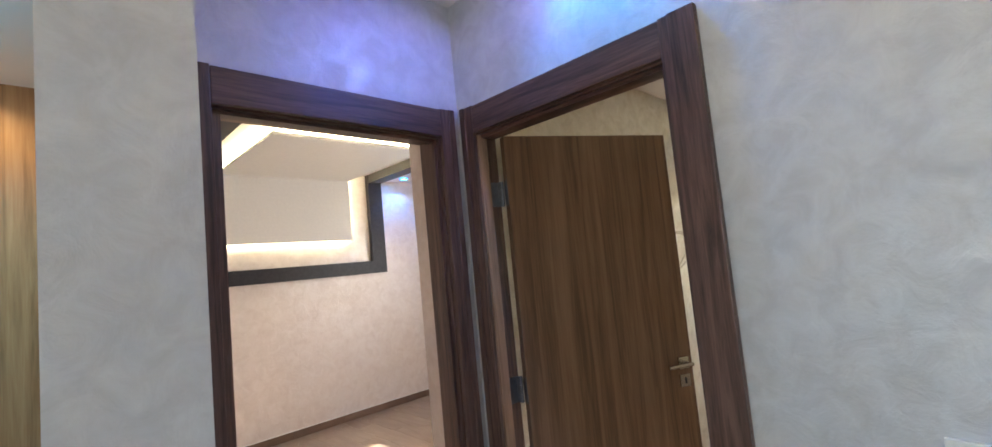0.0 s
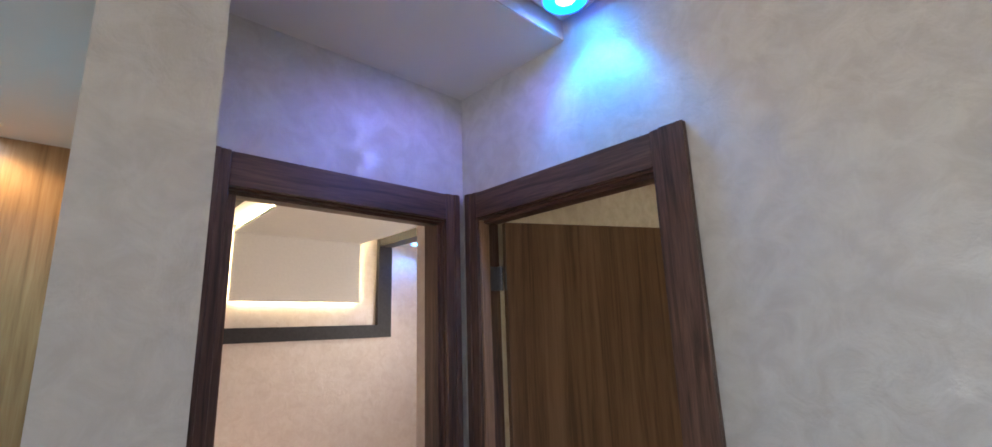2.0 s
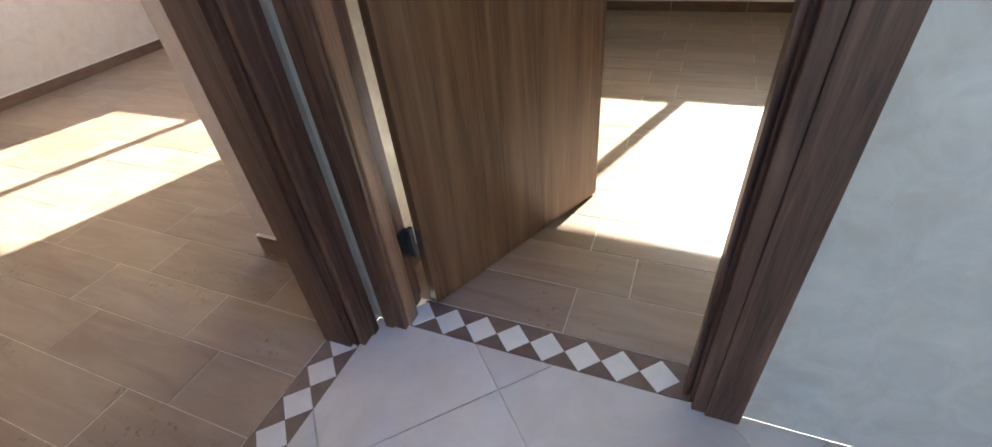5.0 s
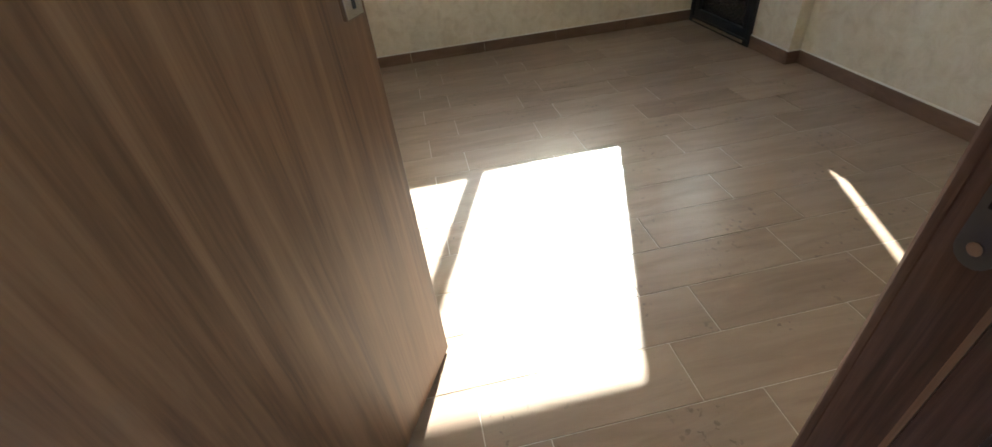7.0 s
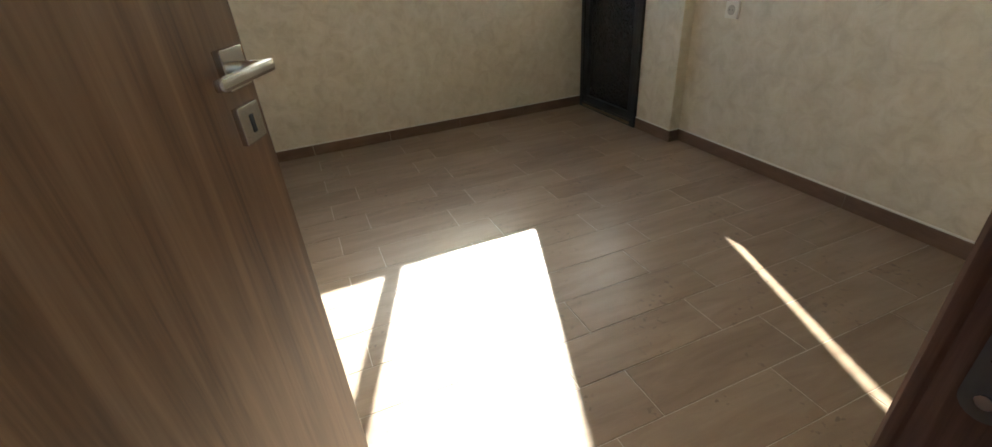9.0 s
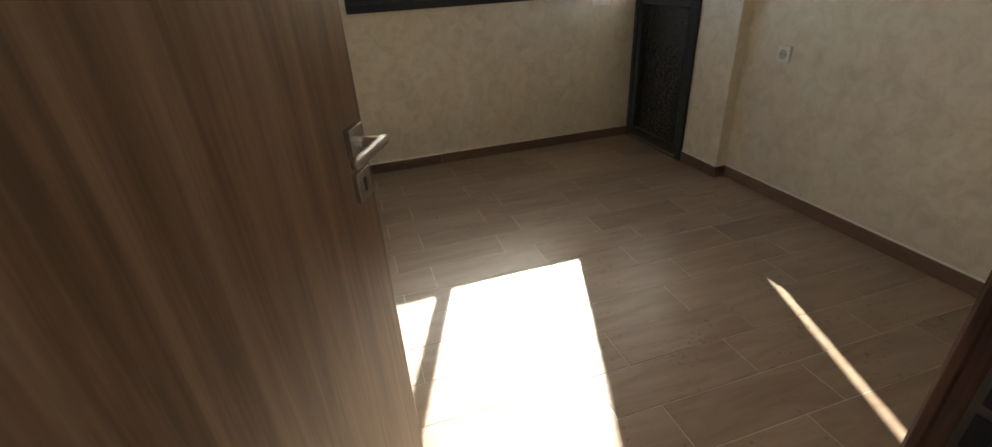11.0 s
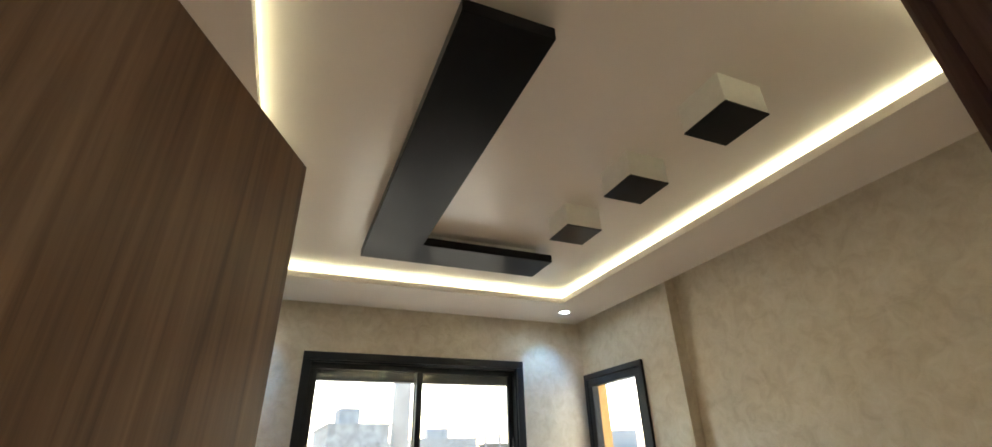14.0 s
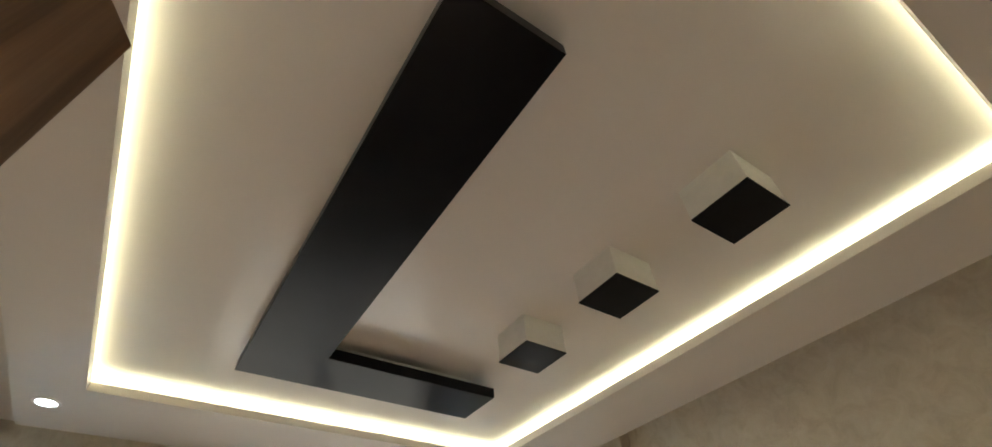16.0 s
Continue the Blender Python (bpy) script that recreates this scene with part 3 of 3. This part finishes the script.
part("upper_pane", boxes(((0.088, -0.02, 1.07), (BW - 0.088, -0.015, BH - 0.088))), CLEAR, s).visible_shadow = False
part("lower_pane", boxes(((0.088, -0.022, 0.088), (BW - 0.088, -0.014, 1.005))), CRACKLE, s, "dark patterned glass panel")
bm = boxes(((BW - 0.085, 0.012, 0.98), (BW - 0.055, 0.022, 1.12)), bevel=0.003)
box(bm, (BW - 0.078, 0.022, 1.02), (BW - 0.062, 0.05, 1.04), bevel=0.003)
box(bm, (BW - 0.08, 0.042, 0.94), (BW - 0.06, 0.056, 1.04), bevel=0.004)
part("handle", bm, ALU, bd, "black handle")
part("weather_bar", boxes(((0.05, 0.008, 0.012), (BW - 0.05, 0.024, 0.032)), bevel=0.002), STEEL, bd, "pale metal weather bar")


# ---- ceiling ornament of the bedroom ----
lx, ly = 0.752, -0.745
elle = thing("ceiling_ornament", (lx, ly, 2.5), "black lacquered L-shaped panel fixed under the ceiling", "ceiling ornament")
bm = bmesh.new()
outline = [(0, -0.016), (1.573, 0), (1.573, -0.970), (1.335, -0.970), (1.335, -0.265), (0, -0.265)]
low = [bm.verts.new((x, y, 0)) for x, y in outline]
top = [bm.verts.new((x, y, 0.042)) for x, y in outline]
bm.faces.new(low)
bm.faces.new(list(reversed(top)))
for i in range(6):
    j = (i + 1) % 6
    bm.faces.new((low[j], low[i], top[i], top[j]))
bmesh.ops.recalc_face_normals(bm, faces=bm.faces)
bmesh.ops.bevel(bm, geom=[e for e in bm.edges if all(v.co.z < 0.01 for v in e.verts)], offset=0.002, segments=1, affect="EDGES")
part("panel", bm, BLACK, elle)
part("spacer", boxes(((0.06, -0.185, 0.042), (1.498, -0.06, UPB - 2.5)), ((1.398, -0.907, 0.042), (1.498, -0.185, UPB - 2.5))), WHITE, elle, "white spacer under the ceiling")
first = thing("ceiling_block", (0.838, -1.656, 2.476), "small square white block with a black underside on the ceiling", "ceiling ornament", group="blocks on the ceiling")
part("body", boxes(((-0.085, -0.088, 0.004), (0.085, 0.088, UPB - 2.476)), bevel=0.001), WHITE, first)
part("underside", boxes(((-0.086, -0.089, 0), (0.086, 0.089, 0.005)), bevel=0.001), BLACK, first, "black lacquered underside")
for x, y in ((1.270, -1.640), (1.703, -1.628)):
    copy_thing(first, pose(x, y, 2.476))


# ---- recessed lamps ----
def downlight(at, face, rim, label, group="", k=1.0):
    d = thing("downlight", at, label, "ceiling lamp", group=group)
    bm = bmesh.new()
    n = 28
    rings = [(0.050 * k, 0.0), (0.048 * k, -0.004), (0.038 * k, -0.005), (0.033, 0.0)]
    vs = [[bm.verts.new((r * math.cos(6.2832 * i / n), r * math.sin(6.2832 * i / n), z)) for i in range(n)] for r, z in rings]
    for a, b in zip(vs, vs[1:]):
        for i in range(n):
            bm.faces.new((a[i], a[(i + 1) % n], b[(i + 1) % n], b[i]))
    part("rim", bm, rim, d)
    bm = bmesh.new()
    bmesh.ops.create_circle(bm, cap_ends=True, segments=n, radius=0.033, matrix=pose(0, 0, -0.001, 180))
    part("lens", bm, face, d, "glowing lens")
    return d


BLUE_RIM = glow("blue_ring", (0.0, 0.12, 1.0), 2.5)
downlight((-0.122, -0.705, SOFH), BLUE_GLOW, BLUE_RIM, "round recessed lamp glowing blue in the hall ceiling", k=1.5)
lamp("blue_lamp", "SPOT", 4.5, (0.03, 0.33, 1.0), look((-0.122, -0.705, SOFH - 0.02), (-0.03, -0.74, 1.7)), 0.02, cone=95)
lamp("blue_lamp", "SPOT", 2.6, (0.24, 0.25, 1.0), look((-0.122, -0.705, SOFH - 0.05), (-0.35, -0.05, 1.85)), 0.04, cone=105)
for y in (-0.184, -2.29):
    downlight((2.96, y, SOFB), COOL_GLOW, WHITE, "small round recessed lamp glowing cool white", "lamps in the bedroom ceiling")
    lamp("cool_lamp", "SPOT", 2.0, (0.2, 0.5, 1.0), look((2.96, y, SOFB - 0.02), (3.33, y, 2.05)), 0.015, cone=62)
for y in (0.79, 1.55):
    downlight((-1.57, y, LOWH), WARM_GLOW, WHITE, "small round recessed lamp lit white in the corridor", "lamps in the corridor ceiling")
    lamp("corridor_lamp", "SPOT", 9 if y < 1 else 3, (0.16, 0.62, 0.95) if y < 1 else (1.0, 0.78, 0.45), look((-1.57, y, LOWH - 0.02), (-1.57, y - 0.05, 0)), 0.02, cone=150)
downlight((1.85, 3.2, ZA), BLUE_GLOW, BLUE_RIM, "round recessed lamp glowing blue in the bedroom ceiling")
lamp("blue_lamp", "SPOT", 3, (0.08, 0.3, 1.0), look((1.85, 3.2, ZA - 0.02), (1.88, 3.44, 1.8)), 0.02, cone=110)

# ---- corridor wall panel ----
wp = thing("wall_panel", (-2.5, 1.75, 0), "honey oak veneer panelling closing the corridor", "wall panel")
for i in range(6):
    x = -1.3 + i * 0.44
    part("board", boxes(((x, 0, 0), (x + 0.437, 0.02, LOWH)), bevel=0.002), PANEL_WOOD, wp)


# ---- switches and sockets ----
def socket(at, turn, gangs, label, round_hole):
    """A plate on a wall; local x runs along the wall, local -y looks into the room."""
    s = thing("power_socket" if round_hole else "light_switch", at, label, "socket" if round_hole else "switch", turn)
    w = 0.082 if gangs == 1 else 0.15
    part("plate", boxes(((-w / 2, -0.013, -0.041), (w / 2, 0, 0.041)), bevel=0.003), PLASTIC, s)
    for g in range(gangs):
        x = (g - (gangs - 1) / 2) * 0.062
        if round_hole:
            bm = cyl(bmesh.new(), (x, -0.0125, 0), (x, -0.0155, 0), 0.024, n=24)
            part("face", bm, WELL_SHADE, s, "round well with its shade in the colour")
            for dx in (-0.0095, 0.0095):
                part("hole", cyl(bmesh.new(), (x + dx, -0.0150, 0), (x + dx, -0.0163, 0), 0.003, n=10), KEYHOLE, s)
        else:
            part("rocker", boxes(((x - 0.027, -0.017, -0.03), (x + 0.027, -0.0125, 0.03)), bevel=0.002), WHITE, s)
    return s


socket((2.012, YR, 0.790), 180, 1, "cream wall socket low on the gold plaster", True)
socket((XB, -2.347, 1.046), -90, 2, "cream double switch under the window's edge", False)
socket((-0.296, YA, 0.762), 0, 2, "white double socket on the rose plaster", True)
socket((0, -1.42, 1.07), -90, 2, "white double switch on the pearl plaster beside the door", False)
box_plate = thing("outlet_box", (1.72, YL, 1.59), "cream outlet plate with loose cables hanging out", "socket")
part("plate", boxes(((-0.15, -0.011, -0.045), (0.15, 0, 0.045)), bevel=0.005), PLASTIC, box_plate)
part("face", boxes(((-0.10, -0.015, -0.03), (0.13, -0.010, 0.03)), bevel=0.002), PLASTIC, box_plate)
for pts in ([(-0.03, -0.014, 0.0), (0.05, -0.06, 0.03), (0.16, -0.08, 0.0), (0.24, -0.07, -0.09), (0.21, -0.06, -0.15), (0.06, -0.05, -0.22), (0.02, -0.04, -0.235)],
            [(0.0, -0.014, 0.01), (0.08, -0.07, 0.02), (0.17, -0.09, -0.04), (0.15, -0.07, -0.11), (0.06, -0.05, -0.19), (0.02, -0.04, -0.235)]):
    cu = bpy.data.curves.new("cable", "CURVE")
    cu.dimensions, cu.bevel_depth, cu.bevel_resolution, cu.resolution_u = "3D", 0.0045, 3, 8
    sp = cu.splines.new("NURBS")
    sp.points.add(len(pts) - 1)
    for p, c in zip(sp.points, pts):
        p.co = (*c, 1)
    sp.use_endpoint_u, sp.order_u = True, 3
    cu.materials.append(CABLE)
    cable = new("cable", cu)
    cable.parent = box_plate

# ---- outside ----
structure("balcony_slab", boxes(((0.5, -6.0, -0.15), (5.1, YD - 0.2, -0.02)), ((0.5, YD - 0.2, -0.15), (XB, YD, -0.02))), CONCRETE, "grey concrete balcony floor", "balcony")
par = thing("balcony_parapet", (5.0, -4.5, -0.02), "rendered balcony parapet with a pale coping", "parapet")
part("wall", boxes(((-0.07, -1.5, 0), (0.07, 1.2, 1.02))), CONCRETE, par)
part("coping", boxes(((-0.12, -1.5, 1.02), (0.12, 1.2, 1.09)), bevel=0.008), WHITE, par, "white coping")
structure("ground", boxes(((-300, -600, -8.2), (900, 600, -8.0))), EARTH, "dusty bare ground and streets", "ground")


def building(at, turn, w, d, floors, mat, label, cols, blind=False, bare=False):
    """A flat-roofed block; local -x looks towards the rooms; windows are recessed boxes with frames."""
    h = floors * 3.1 + 0.9
    b = thing("apartment_building", at, label, "building", turn)
    if bare:
        for i in range(floors + 1):
            part("floor_slab", boxes(((0, -w / 2, i * 3.1 - 0.25), (d, w / 2, i * 3.1))), mat, b)
        for i in range(cols + 1):
            y = -w / 2 + 0.3 + i * (w - 0.6) / cols
            part("column", boxes(((0.1, y - 0.2, 0), (0.5, y + 0.2, h + 0.6))), mat, b)
        part("wall", boxes(((d * 0.5, -w / 2, 0), (d * 0.55, w / 2, floors * 3.1))), CONCRETE, b)
        return b
    part("wall", boxes(((0, -w / 2, 0), (d, w / 2, h))), mat, b)
    part("roof", boxes(((-0.15, -w / 2 - 0.15, h), (d, w / 2 + 0.15, h + 0.25))), mat, b)
    part("stair_head", boxes(((d * 0.3, -w * 0.1, h + 0.25), (d * 0.6, w * 0.25, h + 2.2))), mat, b)
    if not blind:
        for f in range(floors):
            for c in range(cols):
                y = -w / 2 + (c + 0.5) * w / cols
                z = f * 3.1 + 1.2
                win_b = part("window", boxes(((-0.06, y - 0.75, z - 0.06), (0.02, y + 0.75, z)), ((-0.06, y - 0.75, z + 1.4), (0.02, y + 0.75, z + 1.46)), ((-0.06, y - 0.75, z), (0.02, y - 0.69, z + 1.4)), ((-0.06, y + 0.69, z), (0.02, y + 0.75, z + 1.4)), ((-0.06, y - 0.03, z), (0.02, y + 0.03, z + 1.4))), WHITE, b)
                part("pane", boxes(((-0.02, y - 0.69, z), (0.01, y + 0.69, z + 1.4))), PANE_DARK, win_b)
    return b


building((58, -8.0, -8), 3, 6.6, 14, 4, CONCRETE, "blind grey rendered block across the street", 2, True)
building((76, -14.5, -8), -8, 5.5, 10, 3, FACADE, "pale narrow block beyond the street", 2)
building((95, -29.0, -8), -6, 12.0, 14, 4, FACADE, "pale apartment block with rows of windows", 4)
building((88, -40.0, -8), -12, 11.0, 12, 4, BARE, "unfinished concrete frame block with open floors", 4, bare=True)
building((70, -33.0, -8), -12, 7.0, 8, 2, CONCRETE, "blind grey low block", 2, True)
building((48, -36.0, -8), -30, 15.0, 12, 3, FACADE, "pale apartment block seen over the parapet", 4)


def street_lamp(at, h, label):
    s = thing("street_lamp", at, label, "street lamp")
    part("pole", cyl(bmesh.new(), (0, 0, 0), (0, 0, h * 0.8), 0.11, 0.07), POLE, s)
    cu = bpy.data.curves.new("arm", "CURVE")
    cu.dimensions, cu.bevel_depth = "3D", 0.06
    sp = cu.splines.new("NURBS")
    pts = [(0, 0, h * 0.78), (0, -0.1, h * 0.92), (0, -0.8, h), (0, -1.7, h * 1.02)]
    sp.points.add(3)
    for p, c in zip(sp.points, pts):
        p.co = (*c, 1)
    sp.use_endpoint_u, sp.order_u = True, 3
    cu.materials.append(POLE)
    arm = new("arm", cu)
    arm.parent = s
    part("head", boxes(((-0.12, -2.3, h * 1.01), (0.12, -1.6, h * 1.03)), bevel=0.02), POLE, s)


street_lamp((40, -15.0, -8), 8.2, "pale metal street lamp with a curved arm")
pole = thing("utility_pole", (13, -3.2, -8), "tall pale concrete utility pole", "pole")
part("shaft", boxes(((-0.18, -0.2, 0), (0.18, 0.2, 13.5)), bevel=0.03), CONCRETE, pole)


# ---- floors, skirtings, thresholds ----
def clip(poly, axis, limit, keep_above):
    """The part of a polygon on one side of a line."""
    out = []
    for p, q in zip(poly, poly[1:] + poly[:1]):
        a = (p[axis] - limit) * (1 if keep_above else -1)
        b = (q[axis] - limit) * (1 if keep_above else -1)
        if a >= 0:
            out.append(p)
        if (a >= 0) != (b >= 0):
            k = a / (a - b)
            out.append((p[0] + k * (q[0] - p[0]), p[1] + k * (q[1] - p[1])))
    return out


def slab_bm(poly, h):
    """A thin tile with a small chamfer, from its outline around its own middle."""
    bm = bmesh.new()
    inner = [(x * (1 - 0.0015 / max(0.02, math.hypot(x, y))), y * (1 - 0.0015 / max(0.02, math.hypot(x, y)))) for x, y in poly]
    a = [bm.verts.new((x, y, -h)) for x, y in poly]
    b = [bm.verts.new((x, y, -0.0008)) for x, y in poly]
    c = [bm.verts.new((x, y, 0)) for x, y in inner]
    for lo, hi in ((a, b), (b, c)):
        for i in range(len(poly)):
            j = (i + 1) % len(poly)
            bm.faces.new((lo[i], lo[j], hi[j], hi[i]))
    bm.faces.new(c)
    return bm


def tile(poly, mat, parent, cache, tilt=0.0):
    cx = sum(p[0] for p in poly) / len(poly)
    cy = sum(p[1] for p in poly) / len(poly)
    own = [(p[0] - cx, p[1] - cy) for p in poly]
    key = tuple(round(v, 3) for p in own for v in p)
    if key not in cache:
        bm = slab_bm(own, 0.006)
        me = bpy.data.meshes.new("tile")
        bm.normal_update()
        bm.to_mesh(me)
        bm.free()
        me.materials.append(mat)
        cache[key] = me
    ob = new("tile", cache[key])
    ob.parent = parent
    ob.matrix_basis = pose(cx, cy, random.uniform(-0.0006, 0.0006), random.uniform(-tilt, tilt), random.uniform(-tilt, tilt))


def plank_floor(name, x0, x1, y0, y1, row0, label):
    """Plank tiles 0.50 long laid along y in rows of 0.168 with random steps."""
    base = structure(name, boxes(((x0, y0, -0.12), (x1, y1, -0.0012))), GROUT, label, "floor")
    g, pitch, length = 0.0013, 0.182, 0.546
    cache = {}
    x = row0 - math.ceil((row0 - x0) / pitch) * pitch
    while x < x1:
        joint = -1.09 if round((x - row0) / pitch) % 2 == 0 else -0.70
        y = joint - math.ceil((joint - y0) / length) * length
        while y < y1:
            poly = [(x + g, y + g), (x + pitch - g, y + g), (x + pitch - g, y + length - g), (x + g, y + length - g)]
            for axis, limit, above in ((0, x0 + 0.002, True), (0, x1 - 0.002, False), (1, y0 + 0.002, True), (1, y1 - 0.002, False)):
                poly = clip(poly, axis, limit, above) if poly else poly
            if len(poly) > 2 and max(p[0] for p in poly) - min(p[0] for p in poly) > 0.01 and max(p[1] for p in poly) - min(p[1] for p in poly) > 0.01:
                tile(poly, TILE, base, cache, 0.03)
            y += length
        x += pitch


def skirting(name, runs, height, label):
    """Brown skirting tiles along runs (x0, y0, x1, y1, nx, ny), with a pale bead on top."""
    base = structure(name, bmesh.new(), SKIRT, label, "baseboard")
    for x0, y0, x1, y1, nx, ny in runs:
        n = max(1, round(math.hypot(x1 - x0, y1 - y0) / 0.5))
        for i in range(n):
            a = (x0 + (x1 - x0) * i / n, y0 + (y1 - y0) * i / n)
            b = (x0 + (x1 - x0) * (i + 1) / n, y0 + (y1 - y0) * (i + 1) / n)
            dx, dy = (0.0012 if x0 != x1 else 0), (0.0012 if y0 != y1 else 0)
            lo = (min(a[0], b[0], a[0] + nx * 0.011, b[0] + nx * 0.011) + dx, min(a[1], b[1], a[1] + ny * 0.011, b[1] + ny * 0.011) + dy, 0.0005)
            hi = (max(a[0], b[0], a[0] + nx * 0.011, b[0] + nx * 0.011) - dx, max(a[1], b[1], a[1] + ny * 0.011, b[1] + ny * 0.011) - dy, height)
            part("tile", boxes((lo, hi), bevel=0.0015), SKIRT, base)
        lo = (min(x0, x1, x0 + nx * 0.008), min(y0, y1, y0 + ny * 0.008), height)
        hi = (max(x0, x1, x0 + nx * 0.008), max(y0, y1, y0 + ny * 0.008), height + 0.006)
        part("bead", boxes((lo, hi)), WHITE, base, "pale filler line")


plank_floor("floor_bedroom", 0.108, XB, YR, YL, 0.473, "matt brown wood-look plank tile floor with pale joints")
plank_floor("floor_other_bedroom", XC, XA, 0.108, YA, 0.473, "matt brown wood-look plank tile floor")
structure("balcony_door_floor", boxes(((2.62, YD - 0.2, -0.1), (3.325, YD - 0.001, 0.0))), CONCRETE, "grey sill under the balcony door", "floor")
skirting("baseboard_bedroom", [(0.14, YL, XB, YL, 0, -1), (XB, YL - 0.011, XB, YD, -1, 0), (3.326, YD, XB, YD, 0, 1), (XJ, YD, 2.618, YD, 0, 1), (XJ, YR, XJ, YD + 0.011, -1, 0), (WT, YR, XJ - 0.011, YR, 0, 1), (WT, YR + 0.011, WT, -1.01, 1, 0)], 0.073, "brown tile skirting with a pale bead")
skirting("baseboard_other_bedroom", [(XC, YA, XA, YA, 0, -1), (0.15, 0.2, 0.15, 0.582, -1, 0), (0.139, 0.582, 0.45, 0.582, 0, 1)], 0.073, "brown tile skirting with a pale bead")

# hall floor, laid diagonally
hall = structure("floor_hall", boxes(((-4.0, -4.5, -0.12), (-0.0, -0.0, -0.0035)), ((-4.0, 0, -0.12), (-1.15, 1.9, -0.0035))), GROUT, "cream floor tiles laid diagonally", "floor")
P, cache = 0.45, {}
e = Vector((0.7071, 0.7071))
f = Vector((-0.7071, 0.7071))
for i in range(-14, 3):
    for j in range(-9, 9):
        c0 = e * (i * P - 0.39) + f * ((j - 0.5) * P)
        g = 0.0015
        poly = [tuple(c0 + e * u + f * v) for u, v in ((g, g), (P - g, g), (P - g, P - g), (g, P - g))]
        for axis, limit, above in ((0, -4.0, True), (0, -0.001, False), (1, -4.5, True), (1, -0.001, False)):
            poly = clip(poly, axis, limit, above) if poly else poly
        if len(poly) > 2 and max(p[0] for p in poly) - min(p[0] for p in poly) > 0.02:
            tile(poly, HALL_TILE, hall, cache, 0.03)


def threshold(at, turn, start, end, first_at, label):
    """A brown strip with a row of white diamonds; local x along the doorway, y into the room."""
    t = thing("threshold", at, label, "threshold", turn)
    part("strip", boxes(((start, 0, -0.1), (end, 0.106, -0.0005))), INLAY, t)
    r = 0.049
    me = None
    for i in range(8):
        if me is None:
            ob = part("diamond", slab_bm([(r, 0), (0, r), (-r, 0), (0, -r)], 0.004), DIAMOND, t)
            me = ob.data
        else:
            ob = new("diamond", me)
            ob.parent = t
        ob.matrix_basis = pose(first_at + i * 0.0995, 0.05, 0.0012)


threshold((0, 0, 0), 0, -0.900, -0.111, -0.118 - 7 * 0.0995, "brown threshold strip with a row of white diamonds")
threshold((0, 0, 0), -90, 0.111, 0.888, 0.118, "brown threshold strip with a row of white diamonds")
